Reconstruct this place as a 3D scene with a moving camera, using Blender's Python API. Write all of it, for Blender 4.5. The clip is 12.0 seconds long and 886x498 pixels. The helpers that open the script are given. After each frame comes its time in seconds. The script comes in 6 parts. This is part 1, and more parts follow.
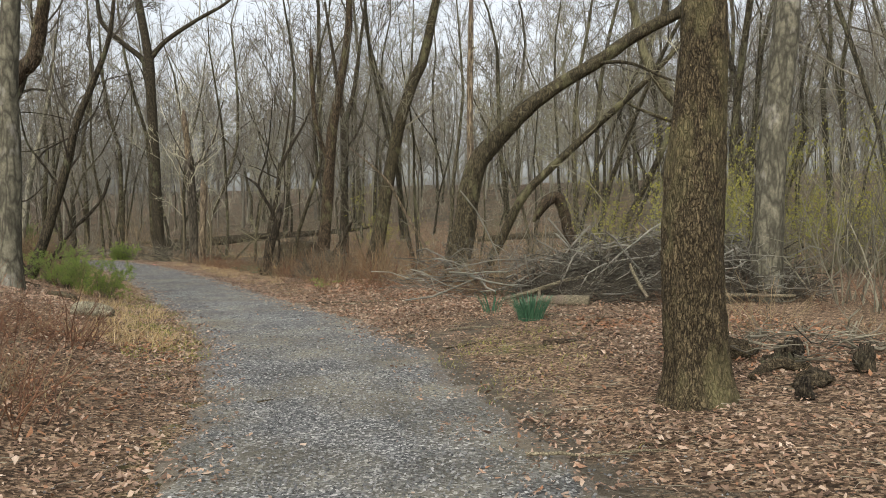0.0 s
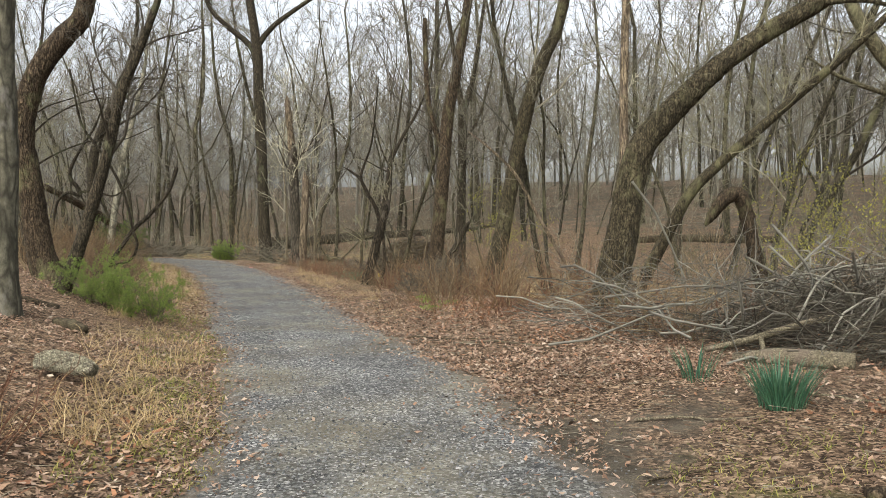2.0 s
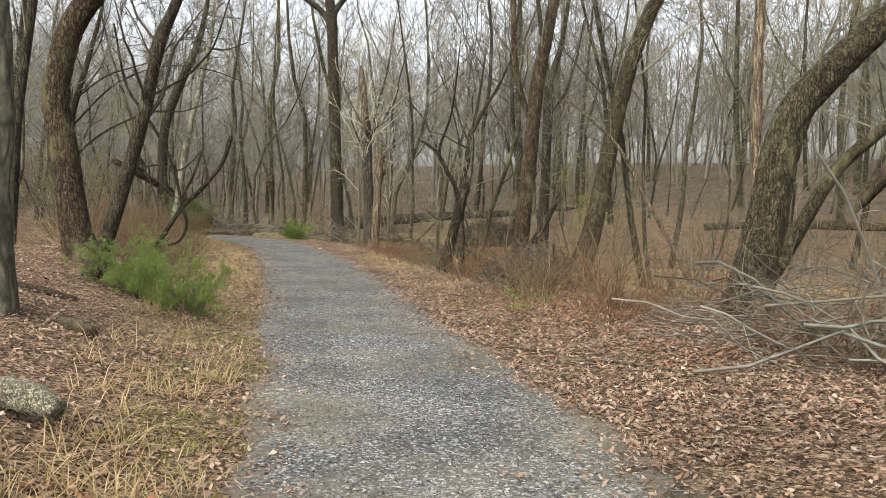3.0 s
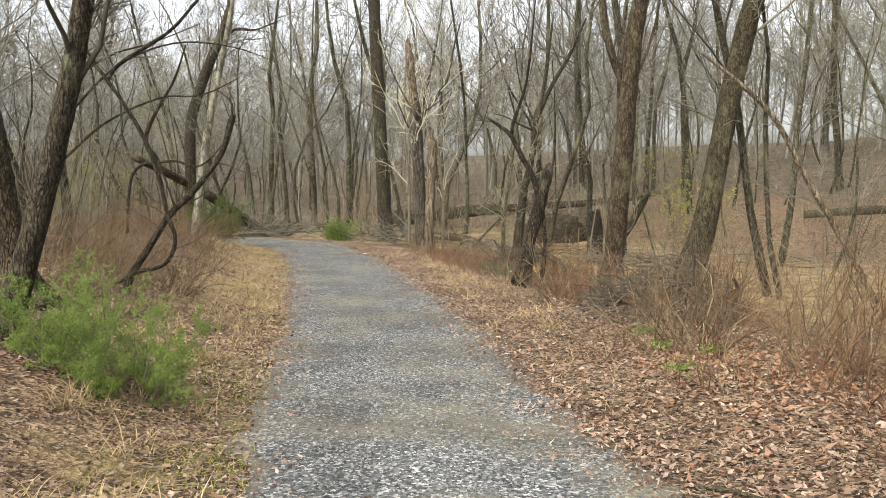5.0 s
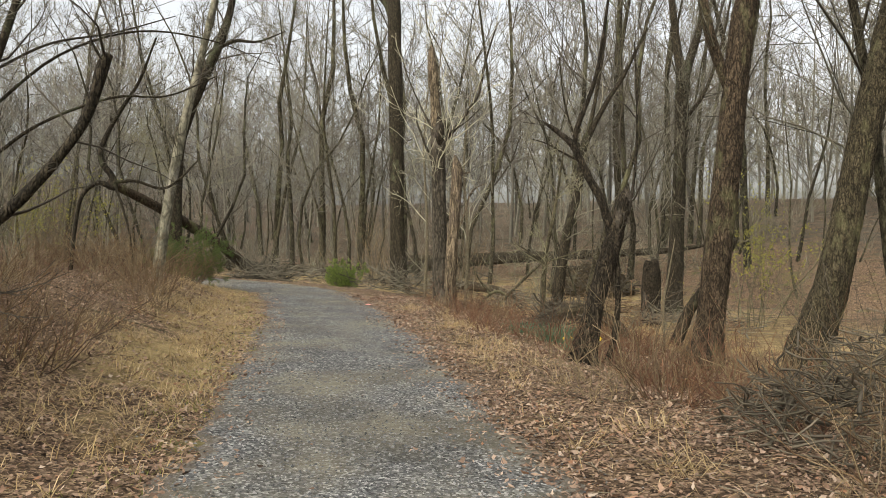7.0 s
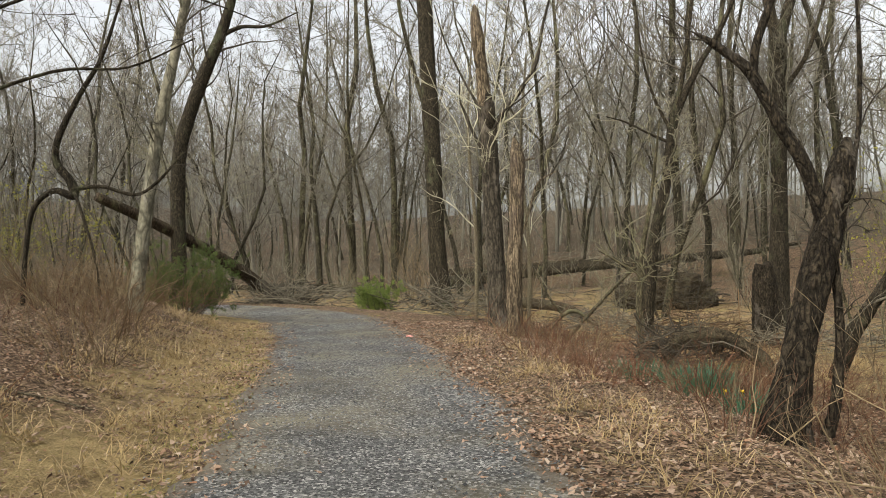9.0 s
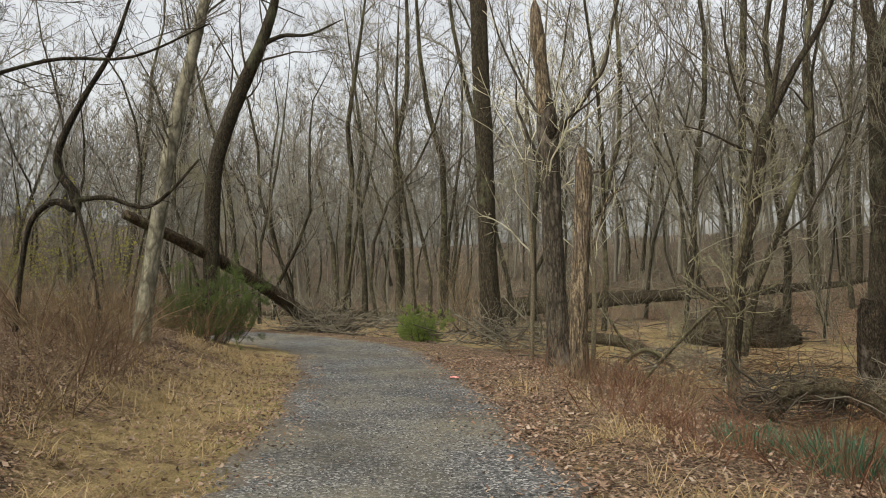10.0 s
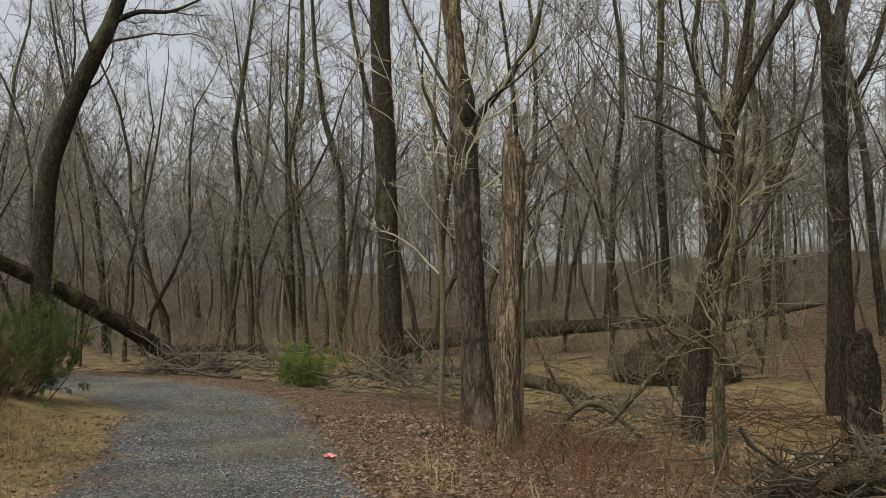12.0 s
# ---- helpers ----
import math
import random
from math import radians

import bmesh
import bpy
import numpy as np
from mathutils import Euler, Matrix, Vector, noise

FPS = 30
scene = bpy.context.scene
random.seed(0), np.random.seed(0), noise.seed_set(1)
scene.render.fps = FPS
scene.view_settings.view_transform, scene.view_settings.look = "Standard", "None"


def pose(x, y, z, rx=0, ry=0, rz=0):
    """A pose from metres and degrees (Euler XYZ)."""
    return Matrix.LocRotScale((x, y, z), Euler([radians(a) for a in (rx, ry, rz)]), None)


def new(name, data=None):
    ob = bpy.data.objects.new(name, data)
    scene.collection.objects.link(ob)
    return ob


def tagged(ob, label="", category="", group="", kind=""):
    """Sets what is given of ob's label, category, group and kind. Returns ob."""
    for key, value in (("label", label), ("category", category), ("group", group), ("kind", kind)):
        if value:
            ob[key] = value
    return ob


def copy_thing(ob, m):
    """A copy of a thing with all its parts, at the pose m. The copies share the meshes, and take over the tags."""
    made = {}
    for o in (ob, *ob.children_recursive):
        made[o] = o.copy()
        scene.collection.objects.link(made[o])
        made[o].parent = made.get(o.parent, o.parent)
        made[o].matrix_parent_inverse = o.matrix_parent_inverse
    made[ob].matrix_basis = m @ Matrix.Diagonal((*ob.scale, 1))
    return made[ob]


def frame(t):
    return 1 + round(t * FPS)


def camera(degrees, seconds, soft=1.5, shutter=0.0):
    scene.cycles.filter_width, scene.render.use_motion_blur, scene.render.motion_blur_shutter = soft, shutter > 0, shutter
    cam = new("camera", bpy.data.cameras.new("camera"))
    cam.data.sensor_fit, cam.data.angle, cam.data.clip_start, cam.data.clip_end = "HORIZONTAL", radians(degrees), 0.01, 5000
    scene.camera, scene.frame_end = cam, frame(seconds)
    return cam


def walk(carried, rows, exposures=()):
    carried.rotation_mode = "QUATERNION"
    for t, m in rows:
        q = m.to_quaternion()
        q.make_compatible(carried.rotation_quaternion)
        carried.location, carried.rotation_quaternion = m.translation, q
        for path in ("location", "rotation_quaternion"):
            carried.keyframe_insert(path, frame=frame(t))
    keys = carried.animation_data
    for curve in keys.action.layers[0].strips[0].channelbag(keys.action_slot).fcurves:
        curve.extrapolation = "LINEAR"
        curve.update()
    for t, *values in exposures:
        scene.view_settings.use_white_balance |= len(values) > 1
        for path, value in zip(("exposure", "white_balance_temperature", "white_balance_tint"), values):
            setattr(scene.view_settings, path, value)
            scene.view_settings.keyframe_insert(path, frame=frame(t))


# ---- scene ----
cam = camera(58.4, 12.0, soft=0.7)
METRES, EYE, TILT, LEAN, TURN = 25.4, 1.5, 0.0, 0.0, 0.0
EXPOSURES = [(t, e, k, 8) for t, e, k in (
    (0.0, 1.17, 6650), (0.5, 1.62, 6600), (1.0, 1.72, 6600), (1.5, 1.68, 6600), (2.0, 1.42, 6600), (2.5, 1.62, 6600), (3.0, 1.55, 6650), (5.0, 1.84, 6650), (5.5, 1.56, 6850), (6.0, 1.35, 6950),
    (8.5, 1.28, 6950), (9.5, 1.17, 6950), (10.0, 1.05, 7000), (10.5, 0.98, 6950), (11.0, 0.83, 6850), (12.0, 0.58, 6750))]
ROWS = [
    (0.0, 0.0, 0.0, 0.0, -0.03, -1.83, 0.8),
    (0.5, 0.0024, 0.0443, 0.0015, 1.16, -3.87, -0.01),
    (1.0, -0.0029, 0.0872, 0.0026, 2.11, -4.45, 0.18),
    (1.5, -0.0115, 0.1303, 0.0043, 3.88, -3.76, 0.74),
    (2.0, -0.0206, 0.1727, 0.0044, 8.39, -1.94, 0.21),
    (2.5, -0.0326, 0.2173, 0.0041, 13.25, -3.32, -0.54),
    (3.0, -0.0448, 0.2605, 0.0042, 13.82, -3.37, -0.57),
    (5.0, -0.1042, 0.4143, 0.0086, 17.2, -4.08, 0.97),
    (5.5, -0.1194, 0.4586, 0.0065, 17.18, -1.0, 0.54),
    (6.0, -0.1315, 0.5022, 0.0043, 18.59, 0.16, -0.41),
    (6.5, -0.1466, 0.5444, 0.0013, 18.53, -0.81, -1.0),
    (8.5, -0.2185, 0.7, -0.0023, 19.72, 0.73, 1.37),
    (9.0, -0.2355, 0.7381, -0.0034, 20.9, 0.37, 1.49),
    (9.5, -0.2487, 0.7744, -0.0031, 20.98, -0.38, 1.52),
    (10.0, -0.2639, 0.8113, -0.0042, 24.62, 2.44, 0.57),
    (10.5, -0.2776, 0.8462, -0.0039, 20.34, 2.37, 0.39),
    (11.0, -0.2932, 0.882, -0.0037, 20.06, 3.65, 0.85),
    (11.5, -0.3056, 0.9176, -0.0047, 19.83, 4.97, 0.6),
    (12.0, -0.3092, 0.9418, -0.0028, 17.87, 4.45, 0.77),
]
walk(cam, [(t, pose(0, 0, EYE, TILT, LEAN, TURN) @ pose(METRES * x, METRES * y, METRES * z, 90 + pitch, roll, yaw)) for t, x, y, z, yaw, pitch, roll in ROWS],
     exposures=EXPOSURES)

# ---- overcast daylight ----
world = bpy.data.worlds.new("overcast_sky")
scene.world = world
world.use_nodes = True
wn, wl = world.node_tree.nodes, world.node_tree.links
sky = wn.new("ShaderNodeTexSky")
sky.sky_type, sky.sun_disc = "NISHITA", False
sky.sun_elevation, sky.sun_rotation = radians(48), radians(200)
sky.air_density, sky.dust_density, sky.ozone_density = 1.0, 6.0, 1.0
pale = wn.new("ShaderNodeHueSaturation")
pale.inputs["Saturation"].default_value = 0.34
wl.new(sky.outputs[0], pale.inputs["Color"])
wl.new(pale.outputs[0], wn["Background"].inputs["Color"])
wn["Background"].inputs["Strength"].default_value = 0.15
sun = new("sun", bpy.data.lights.new("sun", "SUN"))
sun.data.energy, sun.data.angle, sun.data.color = 0.3, radians(35), (1.0, 0.96, 0.9)
sun.matrix_world = pose(0, 0, 30, 42, 0, 20)

# ---- materials ----


def earth(c, k=0.64):
    """Warm earth: the paint as given, with less blue."""
    return (c[0] * k * 0.98, c[1] * k, c[2] * k * 0.82)


def nodes_of(name, rough=0.85, spec=0.2):
    m = bpy.data.materials.new(name)
    m.use_nodes = True
    n, l = m.node_tree.nodes, m.node_tree.links
    b = n["Principled BSDF"]
    b.inputs["Roughness"].default_value = rough
    b.inputs["Specular IOR Level"].default_value = spec
    return m, n, l, b


def coords(n, l, scale, kind="Object"):
    c, mp = n.new("ShaderNodeTexCoord"), n.new("ShaderNodeMapping")
    l.new(c.outputs[kind], mp.inputs["Vector"])
    mp.inputs["Scale"].default_value = scale
    return mp.outputs[0]


def noise_node(n, l, vec, scale, detail=4.0, rough=0.6):
    t = n.new("ShaderNodeTexNoise")
    t.inputs["Scale"].default_value, t.inputs["Detail"].default_value, t.inputs["Roughness"].default_value = scale, detail, rough
    l.new(vec, t.inputs["Vector"])
    return t.outputs["Fac"]


def ramp(n, l, fac, stops):
    r = n.new("ShaderNodeValToRGB")
    e = r.color_ramp.elements
    while len(e) < len(stops):
        e.new(0.5)
    for k, (p, c) in zip(e, stops):
        k.position, k.color = p, (*c, 1) if len(c) == 3 else c
    l.new(fac, r.inputs[0])
    return r.outputs[0]


def mix(n, l, fac, a, b, how="MIX"):
    m = n.new("ShaderNodeMix")
    m.data_type, m.blend_type = "RGBA", how
    for sock, v in ((m.inputs[0], fac), (m.inputs[6], a), (m.inputs[7], b)):
        if hasattr(v, "links"):
            l.new(v, sock)
        else:
            sock.default_value = v if isinstance(v, float) else (*v, 1)
    return m.outputs[2]


def bump(n, l, b, height, strength, dist):
    k = n.new("ShaderNodeBump")
    k.inputs["Strength"].default_value, k.inputs["Distance"].default_value = strength, dist
    l.new(height, k.inputs["Height"])
    l.new(k.outputs[0], b.inputs["Normal"])


def bark(name, dark, light, grain=14.0, moss=None, moss_amount=0.5, depth=0.03, vary=0.25, stretch=0.3):
    """Furrowed bark: long plates, fine grain, lichen or moss blotches."""
    m, n, l, b = nodes_of(name, 0.92, 0.15)
    dark, light = earth(dark), earth(light)
    long_ = coords(n, l, (1, 1, stretch))
    vor = n.new("ShaderNodeTexVoronoi")
    vor.feature = "DISTANCE_TO_EDGE"
    vor.inputs["Scale"].default_value = grain
    warp = n.new("ShaderNodeVectorMath")
    warp.operation = "MULTIPLY_ADD"
    w = n.new("ShaderNodeTexNoise")
    w.inputs["Scale"].default_value = grain * 0.8
    l.new(long_, w.inputs["Vector"])
    l.new(w.outputs["Color"], warp.inputs[0])
    warp.inputs[1].default_value = (2.8 / grain,) * 3
    l.new(long_, warp.inputs[2])
    l.new(warp.outputs[0], vor.inputs["Vector"])
    crack = ramp(n, l, vor.outputs["Distance"], [(0.0, (0.2,) * 3), (0.2, (1, 1, 1))])
    fine = noise_node(n, l, coords(n, l, (1, 1, 0.3 + stretch)), grain * 3, 6, 0.7)
    tone = ramp(n, l, fine, [(0.34, tuple(0.75 * v for v in dark)), (0.68, tuple(1.2 * v for v in light))])
    col = mix(n, l, crack, tuple(0.35 * v for v in dark), tone)
    plate = noise_node(n, l, coords(n, l, (1, 1, 0.3 + 0.5 * stretch)), grain * 0.7, 5, 0.75)
    col = mix(n, l, 1.0, col, ramp(n, l, plate, [(0.36, (0.5, 0.48, 0.45)), (0.62, (1.3, 1.28, 1.22))] if depth > 0.014 else [(0.34, (0.86,) * 3), (0.64, (1.1,) * 3)]), "MULTIPLY")
    blot = noise_node(n, l, coords(n, l, (1, 1, 0.5)), 2.2, 5, 0.65)
    if moss:
        col = mix(n, l, ramp(n, l, blot, [(0.62 - 0.3 * moss_amount, (0, 0, 0)), (0.72, (0.8, 0.8, 0.8))]), col, moss)
    info = n.new("ShaderNodeObjectInfo")
    col = mix(n, l, 1.0, col, ramp(n, l, info.outputs["Random"], [(0, (1 - vary,) * 3), (1, (1 + vary, 1 + vary, 1 + 0.8 * vary))]), "MULTIPLY")
    l.new(col, b.inputs["Base Color"])
    h = mix(n, l, 0.4, crack, fine)
    bump(n, l, b, h, 1.0, depth * 1.2)
    return m


def twig(name, dark, light, vary=0.3):
    """Bare twigs: smooth thin bark, tone shifting from stem to stem."""
    m, n, l, b = nodes_of(name, 0.75, 0.25)
    dark, light = earth(dark), earth(light)
    g = n.new("ShaderNodeNewGeometry")
    a = noise_node(n, l, coords(n, l, (1, 1, 1)), 9.0, 3)
    col = mix(n, l, ramp(n, l, g.outputs["Random Per Island"], [(0, (0, 0, 0)), (1, (1, 1, 1))]), dark, light)
    col = mix(n, l, 1.0, col, ramp(n, l, a, [(0.3, (0.75,) * 3), (0.7, (1.2,) * 3)]), "MULTIPLY")
    info = n.new("ShaderNodeObjectInfo")
    col = mix(n, l, 1.0, col, ramp(n, l, info.outputs["Random"], [(0, (1 - vary,) * 3), (1, (1 + vary,) * 3)]), "MULTIPLY")
    l.new(col, b.inputs["Base Color"])
    return m


def islands(name, tones, rough=0.8, spec=0.2, soft=0.0):
    """Loose small pieces (stones, leaves, blades), each with a tone of its own."""
    m, n, l, b = nodes_of(name, rough, spec)
    g = n.new("ShaderNodeNewGeometry")
    col = ramp(n, l, g.outputs["Random Per Island"], [(i / (len(tones) - 1), tuple(0.8 * v for v in c)) for i, c in enumerate(tones)])
    big = noise_node(n, l, coords(n, l, (1, 1, 1)), 0.7, 3)
    col = mix(n, l, 1.0, col, ramp(n, l, big, [(0.3, (0.78,) * 3), (0.7, (1.18,) * 3)]), "MULTIPLY")
    fine = noise_node(n, l, coords(n, l, (1, 1, 1)), 90.0, 3)
    col = mix(n, l, 1.0, col, ramp(n, l, fine, [(0.3, (0.8,) * 3), (0.7, (1.15,) * 3)]), "MULTIPLY")
    l.new(col, b.inputs["Base Color"])
    if soft:
        b.inputs["Subsurface Weight"].default_value = 0.0
        t, ad = n.new("ShaderNodeBsdfTranslucent"), n.new("ShaderNodeMixShader")
        ad.inputs[0].default_value = soft
        l.new(col, t.inputs["Color"])
        l.new(b.outputs[0], ad.inputs[1])
        l.new(t.outputs[0], ad.inputs[2])
        l.new(ad.outputs[0], n["Material Output"].inputs["Surface"])
    return m


def ground_material():
    """Forest floor: brown soil, matted leaves, straw and thin green patches."""
    m, n, l, b = nodes_of("forest_floor", 0.95, 0.1)
    v = coords(n, l, (1, 1, 1))
    leaf = n.new("ShaderNodeTexVoronoi")
    leaf.inputs["Scale"].default_value = 42.0
    wv = n.new("ShaderNodeVectorMath")
    wv.operation = "MULTIPLY_ADD"
    w = n.new("ShaderNodeTexNoise")
    w.inputs["Scale"].default_value = 22.0
    l.new(v, w.inputs["Vector"])
    l.new(w.outputs["Color"], wv.inputs[0])
    wv.inputs[1].default_value = (0.06, 0.06, 0.06)
    l.new(v, wv.inputs[2])
    l.new(wv.outputs[0], leaf.inputs["Vector"])
    sep = n.new("ShaderNodeSeparateColor")
    l.new(leaf.outputs["Color"], sep.inputs[0])
    leaves = ramp(n, l, sep.outputs[0], [(0, (0.028, 0.02, 0.014)), (0.35, (0.1, 0.068, 0.045)), (0.7, (0.22, 0.155, 0.106)), (1, (0.42, 0.315, 0.225))])
    fine = noise_node(n, l, v, 75.0, 6, 0.75)
    leaves = mix(n, l, 1.0, leaves, ramp(n, l, fine, [(0.3, (0.6,) * 3), (0.7, (1.25,) * 3)]), "MULTIPLY")
    straw = ramp(n, l, fine, [(0.28, (0.14, 0.107, 0.054)), (0.72, (0.5, 0.395, 0.205))])
    green = ramp(n, l, fine, [(0.25, (0.05, 0.065, 0.02)), (0.75, (0.17, 0.19, 0.06))])
    a = n.new("ShaderNodeVertexColor")
    a.layer_name = "cover"
    sc = n.new("ShaderNodeSeparateColor")
    l.new(a.outputs[0], sc.inputs[0])
    patch = noise_node(n, l, v, 1.3, 5, 0.65)

    def cover(sock, lo, hi):
        s = n.new("ShaderNodeMath")
        s.operation = "MULTIPLY_ADD"
        l.new(patch, s.inputs[0])
        s.inputs[1].default_value = 0.9
        l.new(sock, s.inputs[2])
        return ramp(n, l, s.outputs[0], [(lo, (0, 0, 0)), (hi, (1, 1, 1))])

    col = mix(n, l, cover(sc.outputs[0], 0.78, 1.0), leaves, straw)
    col = mix(n, l, cover(sc.outputs[1], 0.82, 1.0), col, green)
    soil = ramp(n, l, fine, [(0.25, (0.045, 0.04, 0.032)), (0.75, (0.145, 0.128, 0.10))])
    col = mix(n, l, cover(sc.outputs[2], 0.8, 1.0), col, soil)
    wide = noise_node(n, l, v, 0.22, 4)
    col = mix(n, l, 1.0, col, ramp(n, l, wide, [(0.3, (0.60,) * 3), (0.7, (0.92,) * 3)]), "MULTIPLY")
    clod = noise_node(n, l, v, 4.5, 6, 0.75)
    col = mix(n, l, 1.0, col, ramp(n, l, clod, [(0.36, (0.62, 0.59, 0.55)), (0.62, (1.14, 1.12, 1.06))]), "MULTIPLY")
    l.new(col, b.inputs["Base Color"])
    bump(n, l, b, mix(n, l, 0.4, leaf.outputs["Distance"], fine), 0.8, 0.03)
    return m


def gravel_material():
    """Packed crushed stone: grey chips of many tones in grey grit."""
    m, n, l, b = nodes_of("crushed_stone", 0.85, 0.25)
    v = coords(n, l, (1, 1, 1))
    ch = n.new("ShaderNodeTexVoronoi")
    ch.inputs["Scale"].default_value = 55.0
    l.new(v, ch.inputs["Vector"])
    sep = n.new("ShaderNodeSeparateColor")
    l.new(ch.outputs["Color"], sep.inputs[0])
    chips = ramp(n, l, sep.outputs[0], [(0, (0.02, 0.021, 0.023)), (0.45, (0.092, 0.096, 0.1)), (0.8, (0.2, 0.204, 0.206)), (1, (0.5, 0.5, 0.49))])
    fine = noise_node(n, l, v, 150.0, 3)
    chips = mix(n, l, 1.0, chips, ramp(n, l, fine, [(0.3, (0.7,) * 3), (0.7, (1.2,) * 3)]), "MULTIPLY")
    worn = noise_node(n, l, coords(n, l, (1, 1, 1)), 0.55, 4)
    chips = mix(n, l, ramp(n, l, worn, [(0.43, (0, 0, 0)), (0.62, (0.7,) * 3)]), chips, (0.19, 0.17, 0.118))
    damp = noise_node(n, l, coords(n, l, (1, 1, 1)), 0.9, 5, 0.6)
    chips = mix(n, l, 1.0, chips, ramp(n, l, damp, [(0.36, (0.6,) * 3), (0.58, (1.1,) * 3)]), "MULTIPLY")
    a = n.new("ShaderNodeVertexColor")
    a.layer_name = "rim"
    grit = noise_node(n, l, v, 5.0, 8, 0.85)
    s = n.new("ShaderNodeMath")
    s.operation = "ADD"
    l.new(a.outputs[0], s.inputs[0])
    l.new(grit, s.inputs[1])
    dirt = ramp(n, l, fine, [(0.25, (0.06, 0.05, 0.038)), (0.75, (0.19, 0.155, 0.115))])
    chips = mix(n, l, ramp(n, l, s.outputs[0], [(0.9, (0, 0, 0)), (1.3, (0.7,) * 3)]), chips, dirt)
    chips = mix(n, l, 1.0, chips, (0.69, 0.688, 0.655), "MULTIPLY")
    l.new(chips, b.inputs["Base Color"])
    bump(n, l, b, mix(n, l, 0.3, ch.outputs["Distance"], fine), 0.7, 0.012)
    return m


M_BIG = bark("flaky_brown_bark", (0.06, 0.046, 0.033), (0.215, 0.168, 0.12), 34, (0.17, 0.155, 0.075), 0.4, 0.03, 0.0, 0.3)
M_GREYBARK = bark("smooth_grey_bark", (0.125, 0.114, 0.10), (0.225, 0.207, 0.183), 5, (0.28, 0.265, 0.235), 0.2, 0.006, 0.06)
M_PALEBARK = bark("pale_grey_bark", (0.24, 0.22, 0.195), (0.42, 0.39, 0.35), 5, (0.34, 0.32, 0.28), 0.2, 0.006, 0.0)
M_LOG = bark("rotten_log_wood", (0.06, 0.046, 0.037), (0.17, 0.135, 0.105), 22, (0.12, 0.11, 0.07), 0.3, 0.02, 0.15, 1.0)
M_BROWN = bark("brown_ridged_bark", (0.05, 0.037, 0.031), (0.155, 0.115, 0.093), 18, (0.15, 0.15, 0.075), 0.3, 0.03, 0.12)
M_DARK = bark("dark_bark", (0.035, 0.029, 0.025), (0.115, 0.095, 0.08), 20, (0.09, 0.10, 0.055), 0.2, 0.02, 0.15)
M_MOSSY = bark("mossy_ridged_bark", (0.042, 0.035, 0.028), (0.15, 0.126, 0.095), 18, (0.15, 0.145, 0.075), 0.32, 0.03, 0.1)
M_OLIVE = bark("olive_grey_bark", (0.095, 0.082, 0.065), (0.20, 0.175, 0.14), 15, (0.14, 0.14, 0.08), 0.4, 0.015, 0.2)
M_GREYWOOD = bark("weathered_stick_wood", (0.17, 0.14, 0.115), (0.40, 0.345, 0.285), 30, (0.13, 0.10, 0.085), 0.3, 0.01, 0.15, 1.0)
M_WOOD = bark("bare_weathered_wood", (0.12, 0.092, 0.08), (0.40, 0.32, 0.272), 17, (0.13, 0.10, 0.085), 0.35, 0.03, 0.05, 0.1)
M_CHAR = bark("blackened_wood", (0.02, 0.016, 0.014), (0.10, 0.08, 0.067), 16, (0.15, 0.13, 0.105), 0.16, 0.03, 0.0)
M_DEAD = bark("dead_brown_bark", (0.055, 0.046, 0.042), (0.145, 0.122, 0.108), 9, (0.23, 0.2, 0.165), 0.2, 0.012, 0.0, 0.2)
M_WOODS = bark("forest_bark", (0.042, 0.037, 0.032), (0.14, 0.124, 0.106), 12, (0.14, 0.14, 0.08), 0.35, 0.02, 0.35)
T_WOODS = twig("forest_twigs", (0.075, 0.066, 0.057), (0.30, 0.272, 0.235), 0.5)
# far twigs: pale bark, greyed further so distance haze sits in the colour
T_FAR = twig("far_hazed_twigs", (0.085, 0.077, 0.074), (0.32, 0.292, 0.284), 0.35)
T_PILE = twig("grey_cut_branches", (0.05, 0.047, 0.048), (0.33, 0.31, 0.31), 0.35)
T_DARK = twig("dark_twigs", (0.05, 0.04, 0.034), (0.13, 0.11, 0.095))
T_PALE = twig("pale_twigs", (0.38, 0.35, 0.30), (0.78, 0.73, 0.64))
T_OLIVE = twig("olive_twigs", (0.13, 0.12, 0.085), (0.26, 0.235, 0.175))
T_BROWN = twig("brown_bramble_stems", (0.062, 0.036, 0.023), (0.24, 0.15, 0.088))
T_RED = twig("red_canes", (0.1, 0.045, 0.031), (0.26, 0.132, 0.085))
T_TAN = twig("tan_stems", (0.17, 0.12, 0.085), (0.38, 0.29, 0.205))
T_BRUSH = twig("weathered_sticks", (0.035, 0.029, 0.025), (0.30, 0.268, 0.24))
M_LEAF = islands("dead_leaves", [(0.045, 0.031, 0.022), (0.22, 0.138, 0.094), (0.34, 0.243, 0.175), (0.13, 0.083, 0.058), (0.44, 0.34, 0.255), (0.27, 0.142, 0.08), (0.5, 0.415, 0.325)], 0.85, 0.2, 0.2)
M_OAK = islands("orange_oak_leaves", [(0.13, 0.06, 0.035), (0.30, 0.145, 0.075), (0.38, 0.205, 0.11), (0.2, 0.1, 0.055), (0.42, 0.29, 0.195)], 0.75, 0.25, 0.2)
M_STONE = islands("stone_chips", [(0.022, 0.024, 0.025), (0.105, 0.11, 0.111), (0.045, 0.048, 0.05), (0.21, 0.213, 0.208), (0.08, 0.082, 0.08), (0.155, 0.159, 0.156), (0.31, 0.308, 0.295)], 0.8, 0.3)
